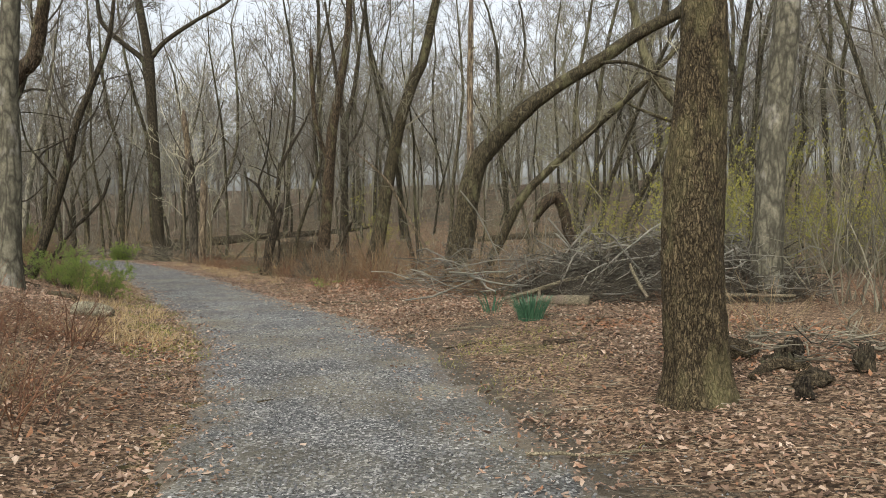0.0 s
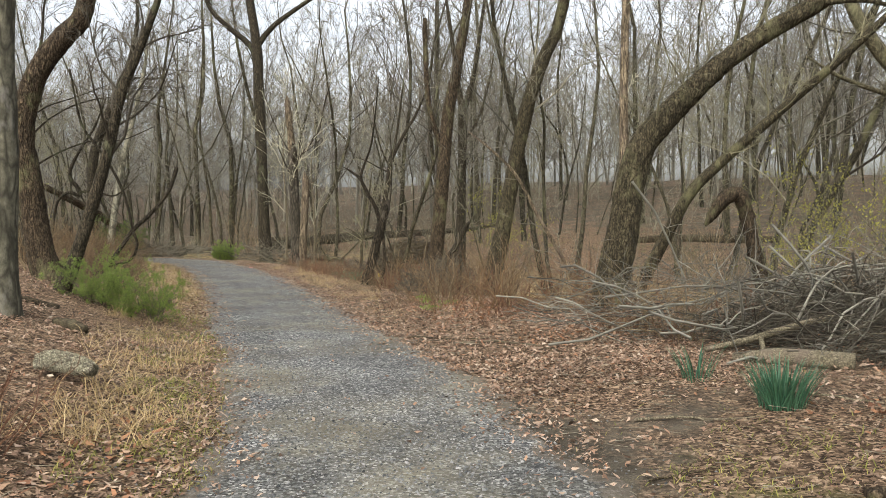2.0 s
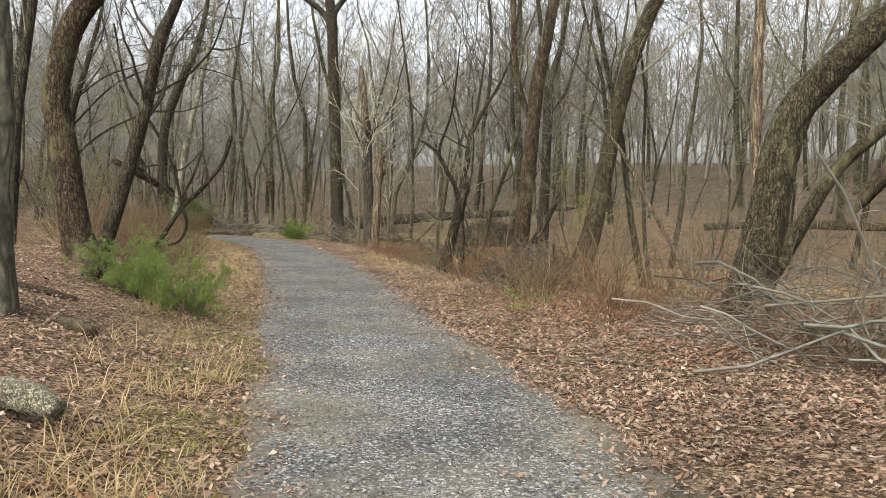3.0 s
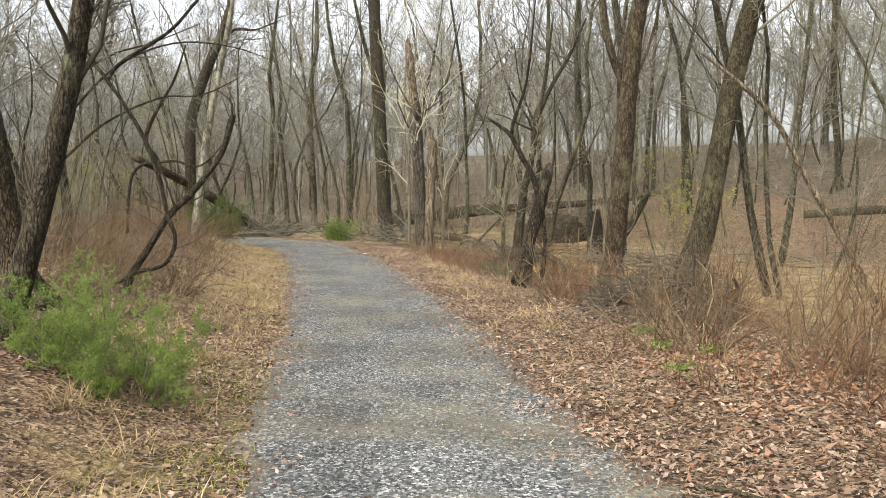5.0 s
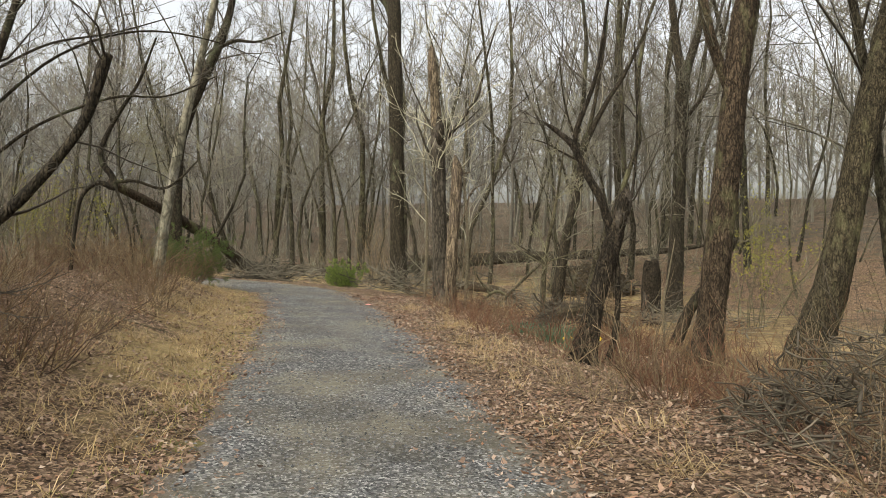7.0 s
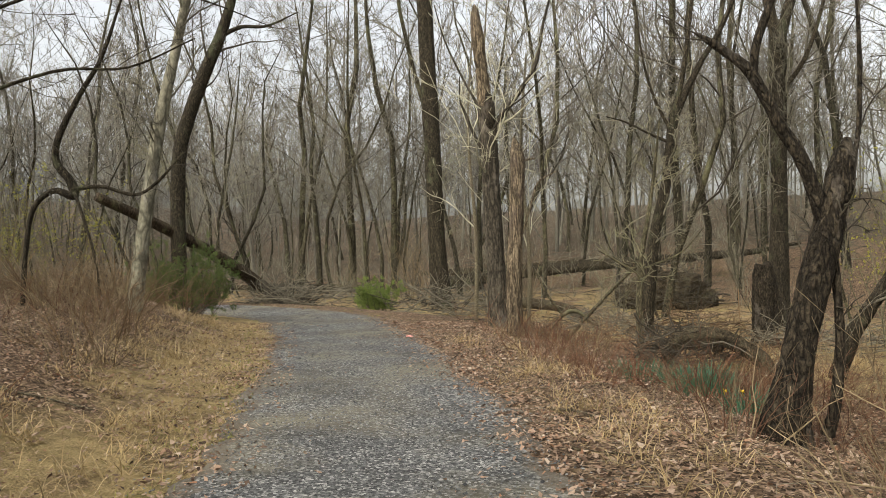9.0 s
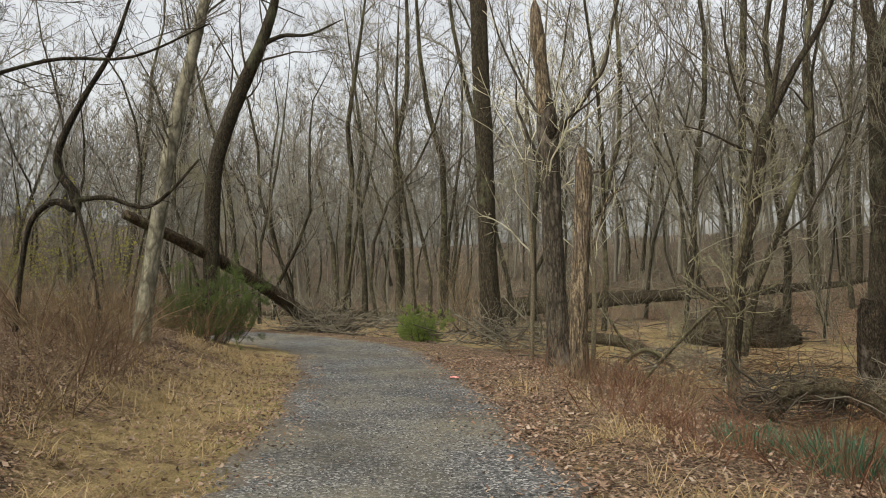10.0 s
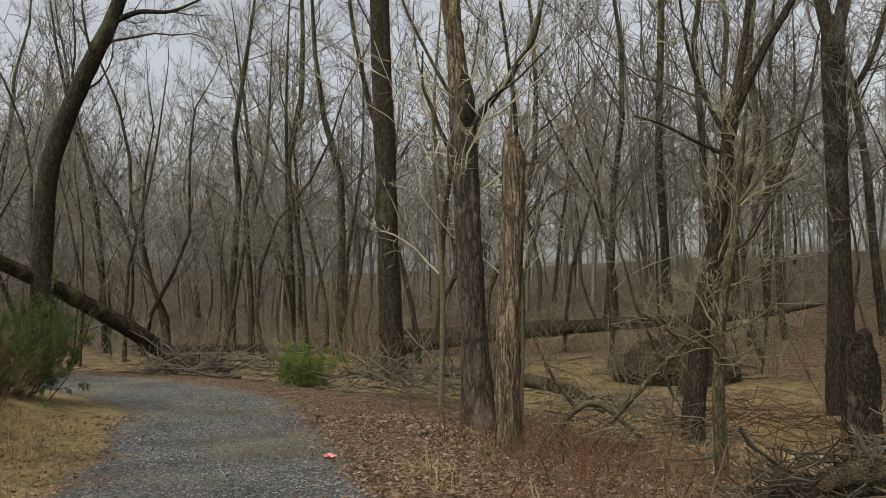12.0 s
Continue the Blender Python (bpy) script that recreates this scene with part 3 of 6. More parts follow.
bare_tree("tall brown tree with rough bark at the wet wood's edge", (-4.1, 27.2),
          [(-4.2, 27.16, -0.2, 0.294), (-4.13, 27.18, 0.24, 0.210), (-3.99, 27.23, 1.81, 0.182), (-3.88, 27.26, 3.1, 0.174), (-3.77, 27.3, 4.5, 0.166), (-3.61, 27.34, 5.46, 0.150), (-3.49, 27.38, 6.1, 0.143)],
          M_BROWN, T_WOODS, limbs=[[(-3.85, 27.27, 3.6, 0.084), (-4.2, 27.2, 4.6, 0.084), (-4.35, 27.2, 5.6, 0.077), (-4.4, 27.2, 7.5, 0.063)]], crown=(15, 3.0, 0.3, 6, 7), sides=20, rise=9, seed=14)
bare_tree("blackened broken tree trunk with one living leaning limb", (-5.6, 25.6),
          [(-5.73, 25.54, 0.0, 0.187), (-5.67, 25.56, 0.27, 0.136), (-5.6, 25.59, 0.64, 0.115), (-5.47, 25.64, 1.16, 0.115), (-5.33, 25.69, 1.68, 0.106), (-5.24, 25.72, 2.05, 0.098), (-5.21, 25.73, 2.25, 0.025)], M_CHAR, T_DARK,
          limbs=[[(-5.39, 25.66, 1.58, 0.065), (-5.54, 25.61, 2.06, 0.055), (-5.71, 25.55, 2.38, 0.049), (-5.87, 25.49, 2.72, 0.046), (-5.97, 25.46, 2.86, 0.042), (-6.19, 25.38, 3.03, 0.029), (-6.3, 25.3, 3.1, 0.012)],
                 [(-5.89, 25.49, 2.75, 0.033), (-5.86, 25.49, 3.01, 0.033), (-5.73, 25.54, 3.38, 0.029), (-5.61, 25.59, 3.8, 0.026), (-5.5, 25.6, 4.6, 0.019), (-5.4, 25.6, 5.6, 0.009)],
                 [(-5.42, 25.69, -0.1, 0.056), (-5.36, 25.69, 0.11, 0.046), (-5.31, 25.7, 0.53, 0.038), (-5.31, 25.7, 0.95, 0.034), (-5.35, 25.69, 1.5, 0.031)],
                 [(-5.2, 25.72, 1.9, 0.022), (-5.12, 25.75, 2.4, 0.019), (-5.1, 25.8, 3.2, 0.015), (-5.15, 25.8, 4.2, 0.009)]],
          crown=(5, 0.7, 0.5, 3, 4), sides=22, rough=0.09, seed=16)
bare_tree("tall dark tree with a high fork", (-5.13, 41.56),
          [(-5.22, 41.53, -0.2, 0.300), (-5.13, 41.56, 2.46, 0.214), (-5.09, 41.57, 4.77, 0.216), (-5.04, 41.59, 7.01, 0.227), (-5.03, 41.6, 7.4, 0.075)], M_DARK, T_WOODS,
          limbs=[[(-5.04, 41.59, 6.8, 0.158), (-5.22, 41.53, 7.73, 0.140), (-5.34, 41.49, 8.69, 0.114), (-5.9, 41.2, 13, 0.053)], [(-4.99, 41.6, 6.8, 0.150), (-4.76, 41.68, 7.72, 0.131), (-4.5, 41.76, 8.8, 0.106), (-3.9, 41.9, 13, 0.053)],
                 [(-5.05, 41.6, 5.4, 0.068), (-4.4, 41.6, 6.3, 0.060), (-3.9, 41.7, 7.8, 0.045), (-3.6, 41.8, 9.5, 0.030)]],
          crown=(12, 2.6, 0.35, 6, 7), sides=16, seed=17)
bare_tree("leaning mossy tree beyond the thicket", (-2.5, 28.4),
          [(-2.68, 28.39, -0.2, 0.322), (-2.31, 28.47, 0.99, 0.238), (-2.02, 28.54, 2.6, 0.217), (-1.67, 28.63, 4.36, 0.203), (-1.31, 28.71, 5.79, 0.196), (-0.87, 28.81, 6.9, 0.178), (-0.64, 28.87, 7.37, 0.168)],
          M_MOSSY, T_WOODS, crown=(16, 2.8, 0.33, 6, 7), sides=20, rise=8, seed=18)
bare_tree("tall straight dark tree at the path's bend", (-15.15, 42.4),
          [(-15.05, 42.45, -0.3, 0.414), (-15.13, 42.42, 0.31, 0.318), (-15.23, 42.39, 2.19, 0.255), (-15.26, 42.39, 4.08, 0.252), (-15.33, 42.38, 6.35, 0.248), (-15.4, 42.37, 8.63, 0.237), (-15.45, 42.36, 10.3, 0.229), (-15.77, 42.4, 12.39, 0.207), (-15.95, 42.4, 13.58, 0.185)],
          M_DARK, T_WOODS, limbs=[[(-15.43, 42.4, 9.6, 0.178), (-15.87, 42.4, 10.5, 0.148), (-16.9, 42.4, 11.36, 0.133), (-17.92, 42.4, 12.42, 0.122), (-18.13, 42.4, 13.61, 0.104), (-18.4, 42.4, 16, 0.059)],
                                  [(-15.4, 42.4, 10.4, 0.148), (-15.0, 42.4, 10.95, 0.141), (-14.35, 42.4, 11.54, 0.126), (-12.83, 42.4, 12.5, 0.104), (-11.16, 42.4, 13.45, 0.074), (-9.8, 42.4, 15, 0.037)]],
          crown=(14, 3.5, 0.5, 6, 7), sides=20, rise=7, seed=19)
bare_tree("dead broken tree with stripped bark and a dark rotten knot", (-10.8, 34.6),
          [(-10.76, 34.6, -0.25, 0.30), (-10.8, 34.58, 0.34, 0.218), (-10.86, 34.57, 1.35, 0.18), (-10.89, 34.55, 2.45, 0.18), (-10.92, 34.54, 3.41, 0.175), (-10.94, 34.54, 4.05, 0.19), (-10.97, 34.53, 4.45, 0.165)],
          M_DEAD, T_PALE, limbs=[[(-11.05, 34.5, 3.55, 0.036), (-11.23, 34.44, 3.93, 0.032), (-11.38, 34.4, 4.34, 0.028), (-11.48, 34.37, 4.63, 0.02), (-11.45, 34.3, 5.1, 0.012)],
                                  [(-10.81, 34.58, 4.1, 0.064), (-10.54, 34.67, 4.41, 0.056), (-10.23, 34.77, 4.86, 0.048), (-9.95, 34.86, 5.35, 0.04), (-9.78, 34.91, 6.2, 0.03), (-9.5, 35, 7.2, 0.015)],
                                  [(-10.95, 34.5, 4.2, 0.03), (-11.3, 34.3, 4.9, 0.024), (-11.7, 34.2, 5.8, 0.018), (-11.9, 34.1, 6.6, 0.01)],
                                  [(-10.85, 34.5, 3.9, 0.03), (-10.5, 34.3, 4.3, 0.024), (-10.1, 34.2, 4.5, 0.018), (-9.6, 34.1, 4.9, 0.01)]],
          crown=(9, 2.6, 0.66, 3, 3), sides=22, rough=0.04, seed=20)
for x, y, h, sd in ((-11.3, 35.6, 7.5, 91), (-10.4, 35.4, 6.0, 92), (-12.0, 36.6, 7.0, 93)):
    z = land_at(x, y)
    bare_tree("pale young tree with spreading bare branches", (x, y), [(x, y, z - 0.1, 0.05), (x + 0.05, y, z + h * 0.3, 0.042), (x - 0.08, y, z + h * 0.65, 0.03), (x + 0.1, y, z + h, 0.012)], M_GREYWOOD, T_PALE,
              crown=(9, h * 0.45, 0.3, 3, 3), sides=10, rough=0.03, seed=sd, group="pale young trees")
top = thing("broken_treetop", (-10.97, 34.53, 4.3), "splintered pale broken top of the dead tree", "tree")
c = curve_through([(0, 0, 0, 0.15), (-0.02, 0, 0.32, 0.15), (-0.06, -0.02, 0.9, 0.129), (-0.12, -0.04, 1.56, 0.137), (-0.16, -0.05, 2.06, 0.1), (-0.17, -0.05, 2.31, 0.02)], 6)
part("bare_wood", Build().tubes(c[None, :, :3], c[None, :, 3], 22, 0.12, 5), M_WOOD, top)
part("rotten_knot", Build().tubes(np.array([[(0.1, -0.1, -0.35), (0.13, -0.12, -0.15), (0.12, -0.1, 0.1), (0.1, -0.09, 0.38), (0.05, -0.05, 0.5)]]), np.array([[0.04, 0.11, 0.12, 0.07, 0.01]]), 14, 0.16, 6), M_CHAR, top)
bare_tree("dead snapped tree trunk stripped to pale wood", (-9.86, 32.6),
          [(-9.88, 32.57, -0.4, 0.202), (-9.9, 32.56, -0.0, 0.149), (-9.9, 32.56, 0.8, 0.134), (-9.85, 32.58, 1.73, 0.122), (-9.81, 32.59, 2.49, 0.122), (-9.79, 32.6, 3.0, 0.127), (-9.8, 32.59, 3.25, 0.107), (-9.84, 32.58, 3.5, 0.017)],
          M_WOOD, T_PALE, limbs=[[(-9.75, 32.6, 1.7, 0.022), (-9.6, 32.66, 2.17, 0.019), (-9.5, 32.69, 2.55, 0.019), (-9.38, 32.73, 2.72, 0.016), (-9.13, 32.81, 2.85, 0.011)],
                                 [(-9.82, 32.59, 2.94, 0.022), (-9.7, 32.63, 3.05, 0.022), (-9.49, 32.69, 3.1, 0.017)]], sides=22, rough=0.10, seed=21)
bare_tree("dark young tree with a wide fork of limbs", (-7.9, 36.0),
          [(-8.0, 35.9, -0.2, 0.160), (-7.9, 35.9, 0.66, 0.142), (-7.76, 35.93, 1.7, 0.117), (-7.51, 36.01, 2.76, 0.105), (-7.4, 36.04, 3.58, 0.105), (-7.31, 36.07, 4.21, 0.108), (-7.3, 36.07, 4.4, 0.040)], M_DARK, T_WOODS,
          limbs=[[(-7.33, 36.07, 4.1, 0.080), (-7.08, 36.14, 4.67, 0.073), (-6.74, 36.26, 5.34, 0.060), (-6.39, 36.37, 5.93, 0.054), (-5.8, 36.5, 7.2, 0.032)],
                 [(-7.33, 36.06, 4.15, 0.062), (-7.15, 36.12, 4.92, 0.053), (-6.99, 36.17, 5.94, 0.046), (-6.8, 36.21, 7.4, 0.028)],
                 [(-7.44, 36.03, 3.65, 0.039), (-7.82, 35.91, 3.84, 0.026), (-8.28, 35.76, 4.1, 0.020), (-8.67, 35.63, 4.23, 0.011)],
                 [(-7.4, 36.0, 3.9, 0.040), (-7.7, 35.95, 4.6, 0.032), (-7.9, 35.9, 5.4, 0.024), (-8.0, 35.8, 6.4, 0.014)]], crown=(12, 1.6, 0.4, 6, 6), sides=14, seed=22)
bare_tree("slim brown sapling in the wet ground", (-7.7, 32.57), [(-7.69, 32.57, -0.35, 0.075), (-7.7, 32.57, 0.53, 0.063), (-7.64, 32.59, 1.33, 0.052), (-7.5, 32.63, 2.09, 0.038), (-7.39, 32.67, 2.85, 0.026), (-7.3, 32.7, 3.6, 0.012)],
          M_OLIVE, T_OLIVE, crown=(9, 1.3, 0.25, 4, 5), sides=10, seed=23)
bare_tree("pale slim tree leaning over the bank", (-15.8, 29.56), [(-15.8, 29.56, 0.6, 0.15), (-15.69, 29.6, 1.46, 0.12), (-15.51, 29.67, 2.7, 0.112), (-15.29, 29.75, 3.94, 0.102), (-15.02, 29.84, 5.08, 0.083), (-14.75, 29.94, 6.33, 0.073)],
          M_PALEBARK, T_WOODS, crown=(16, 1.8, 0.3, 6, 6), sides=14, rough=0.02, rise=3, seed=24)
bare_tree("dark leaning tree beyond the fallen log", (-21.59, 37.81),
          [(-21.59, 37.81, 0.1, 0.223), (-21.58, 37.81, 3.41, 0.213), (-21.46, 37.85, 4.8, 0.203), (-21.09, 37.97, 6.01, 0.194), (-20.63, 38.12, 7.16, 0.183), (-20.26, 38.24, 8.0, 0.160), (-20.08, 38.3, 8.52, 0.149), (-19.86, 38.37, 9.31, 0.115)],
          M_DARK, T_DARK, limbs=[[(-20.26, 38.24, 8.0, 0.08), (-19.66, 38.44, 8.25, 0.06), (-18.86, 38.54, 8.20, 0.04), (-17.86, 38.64, 8.50, 0.015)]], crown=(16, 2.8, 0.33, 6, 7), sides=16, rise=5, seed=25)
bare_tree("brown tree with a bent trunk on the bank", (-9.5, 17.2),
          [(-9.36, 17.25, 0.5, 0.306), (-9.57, 17.2, 0.97, 0.227), (-9.69, 17.17, 1.83, 0.202), (-9.85, 17.13, 3.05, 0.184), (-9.78, 17.15, 3.71, 0.176), (-9.54, 17.21, 4.36, 0.167), (-9.12, 17.31, 4.92, 0.160), (-8.79, 17.38, 5.38, 0.143)],
          M_BROWN, T_WOODS, crown=(14, 2.3, 0.4, 6, 7), sides=22, rise=5, seed=26)
bare_tree("gnarled dark tree on the bank with low spreading limbs", (-16.5, 25.5),
          [(-16.5, 25.5, 0.6, 0.13), (-16.45, 25.55, 1.6, 0.105), (-16.5, 25.5, 2.8, 0.095), (-16.35, 25.6, 4.0, 0.085), (-16.1, 25.9, 5.4, 0.07), (-15.9, 26.3, 7.0, 0.045)], M_DARK, T_DARK,
          limbs=[[(-16.48, 25.52, 2.6, 0.036), (-15.9, 26.3, 3.5, 0.031), (-15.1, 27.3, 4.15, 0.025), (-14.3, 27.9, 4.25, 0.019), (-13.5, 28.4, 4.7, 0.011)],
                 [(-16.4, 25.6, 3.6, 0.033), (-15.9, 26.8, 4.9, 0.028), (-15.1, 28.0, 5.6, 0.022), (-14.2, 29.2, 5.65, 0.016), (-13.3, 30.2, 5.3, 0.008)],
                 [(-16.3, 25.7, 4.4, 0.030), (-16.3, 27.0, 5.2, 0.025), (-16.2, 28.6, 5.8, 0.019), (-15.7, 30.0, 6.5, 0.011)]], crown=(15, 2.4, 0.3, 6, 6), sides=14, rise=3, seed=34)
bare_tree("smooth grey tree on the leafy bank", (-7.02, 12.8),
          [(-7.04, 12.79, 0.6, 0.26), (-7.01, 12.8, 1.2, 0.194), (-6.97, 12.81, 2.22, 0.181), (-6.96, 12.81, 3.12, 0.174), (-6.97, 12.81, 3.7, 0.167)], M_GREYBARK, T_WOODS, crown=(10, 2.5, 0.5, 5, 5), sides=18, rough=0.012, rise=8, seed=27)
bare_tree("slim leaning tree wound with vines", (-8.25, 15.8),
          [(-8.29, 15.81, 0.5, 0.145), (-8.06, 15.86, 1.06, 0.106), (-7.72, 15.94, 2.14, 0.092), (-7.51, 15.99, 2.89, 0.084), (-7.34, 16.03, 3.63, 0.077), (-7.02, 16.11, 4.44, 0.063), (-6.7, 16.15, 5.3, 0.048)],
          M_DARK, T_DARK, crown=(18, 1.8, 0.25, 6, 6), sides=14, rise=3, seed=28)
bare_tree("pale bare dead trunk behind the arching tree", (0.86, 21.0), [(0.86, 21.0, 0.1, 0.11), (0.8, 20.98, 2.0, 0.095), (0.76, 20.98, 3.59, 0.092), (0.77, 20.98, 4.97, 0.086), (0.8, 20.98, 6.1, 0.08), (0.85, 21, 8, 0.05)], M_WOOD, T_PALE, crown=(5, 0.9, 0.5, 2, 3), sides=12, seed=29)
bare_tree("slim mossy tree leaning behind the hollow stump", (1.1, 22.0), [(1.1, 22.0, 0.0, 0.15), (1.6, 22.0, 1.0, 0.13), (2.2, 22.0, 2.15, 0.12), (2.85, 22.0, 2.84, 0.11), (4.25, 22.0, 4.1, 0.1), (5.37, 22.0, 5.09, 0.085), (6.36, 22.0, 6.06, 0.07), (7.2, 22.0, 7.1, 0.045)], M_MOSSY, T_OLIVE,
          crown=(12, 2.0, 0.3, 5, 5), sides=14, seed=32)
bare_tree("thin pale bare sapling behind the brush pile", (4.85, 16.5), [(4.8, 16.5, 0.0, 0.045), (4.86, 16.5, 0.8, 0.042), (4.99, 16.5, 1.97, 0.04), (5.0, 16.5, 3.14, 0.035), (5.11, 16.5, 3.94, 0.03), (5.27, 16.5, 4.64, 0.024), (5.4, 16.5, 6.0, 0.01)], M_GREYWOOD, T_PALE,
          crown=(7, 1.3, 0.4, 3, 3), sides=10, rough=0.03, seed=33)
bare_tree("leaning tree over the wet wood", (8.7, 24.2), [(8.7, 24.2, 0.0, 0.195), (8.3, 24.16, 2.89, 0.161), (7.41, 24.1, 4.6, 0.169), (6.69, 24.05, 5.59, 0.158), (6.18, 24.01, 6.43, 0.150)], M_OLIVE, T_WOODS,
          limbs=[[(7.6, 24.1, 4.3, 0.068), (6.6, 23.9, 4.6, 0.060), (5.7, 23.6, 4.9, 0.045), (5.0, 23.4, 5.3, 0.022)]], crown=(12, 2.6, 0.35, 5, 5), sides=14, rise=4, seed=30)

# grapevines: looping woody stems on the bank


def vine(label, base, stems, material, seed):
    bx, by = base
    bz = land_at(bx, by)
    o = np.array([bx, by, bz, 0])
    root = thing("vine", (bx, by, bz), label, "vine")
    g = np.random.default_rng(seed)
    b = Build()
    for pts in stems:
        c = curve_through(pts, 7) - o
        part("stem", Build().tubes(c[None, :, :3], c[None, :, 3], 9, 0.09, seed), material, root)
        P2, R2, L2 = sprout(g, c[None, :, :3], c[None, :, 3], 10, 5, 0.8, 1.0, 0.05, 0.22, 0.2, 1.0, 0.3, 0.3, 0.2, 0.003)
        P3, R3, _ = sprout(g, P2, R2, 4, 4, L2 * 0.5, 0.8, 0.05, 0.25, 0.2, 1.0, 0.5, 0.4, 0.3, 0.0025)
        b.tubes(P2, R2, 4).tubes(P3, R3, 3)
    tagged(part("twig_mass", b, T_DARK, root), kind="stuff")
    return root


vine("dark woody grapevine looping up from the bank", (-9.3, 18.85),
     [[(-9.4, 18.8, 0.55, 0.053), (-9.33, 18.83, 0.75, 0.049), (-9.09, 18.91, 1.12, 0.042), (-8.85, 18.99, 1.49, 0.042), (-8.54, 19.08, 1.8, 0.040), (-8.21, 19.18, 2.23, 0.035), (-8.07, 19.23, 2.65, 0.042), (-8.03, 19.24, 2.72, 0.022)],
      [(-9.6, 18.76, 0.6, 0.021), (-9.27, 18.85, 0.78, 0.026), (-8.93, 18.96, 0.88, 0.026), (-8.79, 19.0, 1.18, 0.026), (-8.85, 18.95, 1.49, 0.026), (-8.96, 18.95, 1.99, 0.028), (-9.13, 18.9, 2.49, 0.026), (-9.36, 18.83, 2.92, 0.026), (-9.52, 18.78, 3.17, 0.026), (-9.76, 18.7, 3.61, 0.023), (-9.9, 18.6, 4.6, 0.017)],
      [(-9.52, 18.78, 3.17, 0.021), (-9.35, 18.83, 3.38, 0.023), (-8.81, 19.0, 3.72, 0.021), (-8.51, 19.09, 4.02, 0.019), (-8.3, 19.15, 4.33, 0.017), (-8.0, 19.2, 5.2, 0.011)]], M_DARK, 41)
vine("gnarled hooked vine above the brown thicket", (-17.2, 28.63),
     [[(-17.3, 28.6, 0.5, 0.040), (-17.21, 28.63, 1.64, 0.039), (-17.07, 28.68, 2.35, 0.042), (-16.75, 28.8, 2.64, 0.053), (-16.45, 28.92, 2.54, 0.071), (-16.48, 28.91, 2.78, 0.071), (-16.7, 28.82, 3.14, 0.062), (-16.64, 28.84, 3.56, 0.053), (-16.32, 28.97, 4.22, 0.043), (-15.95, 29.11, 4.87, 0.033), (-15.6, 29.2, 5.8, 0.020)],
      [(-16.44, 28.92, 2.66, 0.042), (-16.0, 29.09, 2.69, 0.033), (-15.48, 29.29, 2.54, 0.028), (-15.12, 29.43, 2.76, 0.025), (-14.71, 29.58, 3.23, 0.016)],
      [(-16.4, 28.9, 2.6, 0.029), (-16.1, 28.8, 2.1, 0.025), (-15.9, 28.8, 1.5, 0.020), (-15.9, 28.9, 0.9, 0.020)]], M_DARK, 42)

# ---- fallen wood ----


def log_thing(name, label, pts, material, sides=14, rough=0.06, seed=3, category="log", stubs=0):
    base = np.array([pts[0][0], pts[0][1], land_at(pts[0][0], pts[0][1]), 0])
    root = thing(name, tuple(base[:3]), label, category)
    c = curve_through(pts, 6) - base
    ends = np.vstack([np.append(c[0, :3] - (c[1, :3] - c[0, :3]) * 0.05, 0.005), c, np.append(c[-1, :3] + (c[-1, :3] - c[-2, :3]) * 0.05, 0.005)])
    part("log", Build().tubes(ends[None, :, :3], ends[None, :, 3], sides, rough, seed), material, root)
    if stubs:
        g = np.random.default_rng(seed)
        P, R, L = sprout(g, c[None, :, :3], c[None, :, 3], stubs, 5, 1.3, 1.0, 0.1, 0.2, 0.1, 1.0, 0.25, 0.4, 0.1)
        P3, R3, _ = sprout(g, P, R, 4, 4, L * 0.6, 0.8, 0.0, 0.25, 0.2, 1.0, 0.5, 0.4, 0.3, 0.004)
        for i in range(stubs):
            part("side_branch", Build().tubes(P[i:i + 1], R[i:i + 1], 5), T_BRUSH, root)
        tagged(part("twig_mass", Build().spikes(P3, R3), T_BRUSH, root), kind="stuff")
    return root


log_thing("fallen_tree", "dark fallen tree trunk leaning up from the path's end", [(-20.9, 42.5, -0.1, 0.25), (-21.0, 42.2, 0.12, 0.235), (-21.2, 41.2, 0.6, 0.21), (-21.25, 40.2, 1.1, 0.2), (-21.5, 39.0, 1.7, 0.185), (-21.67, 37.96, 2.16, 0.175), (-21.91, 36.93, 2.59, 0.155), (-22.3, 35.4, 3.2, 0.13)], M_BROWN, 24, 0.07, 51, "fallen tree", 9)
log_thing("fallen_tree", "long mossy fallen tree lying across the wet wood", [(-18.6, 52.2, 0.1, 0.27), (-16.5, 52.0, 0.36, 0.26), (-13.35, 52.0, 0.68, 0.24), (-11.2, 52.0, 0.85, 0.21), (-9.15, 52.0, 0.95, 0.18), (-7.2, 52.0, 1.08, 0.15), (-5.75, 52.0, 1.2, 0.11), (-4.0, 52.2, 1.5, 0.05)], M_DARK, 18, 0.12, 52, "fallen tree", 14)
log_thing("log", "dark leaning broken log beside the black trunk", [(-4.8, 31.8, land_at(-4.8, 31.8) - 0.05, 0.13), (-4.5, 31.8, 0.15, 0.115), (-4.05, 31.8, 0.88, 0.1), (-3.75, 31.8, 1.45, 0.085), (-3.62, 31.8, 1.62, 0.03)], M_DARK, 16, 0.14, 58, "log", 2)
log_thing("dead_sapling", "thin pale dead sapling in wet ground", [(-4.9, 30.0, land_at(-4.9, 30.0) - 0.05, 0.022), (-4.93, 30.0, 0.4, 0.019), (-4.84, 30.0, 1.0, 0.015), (-4.75, 30.0, 1.6, 0.007)], M_GREYWOOD, 8, 0.05, 59, "sapling", 5)
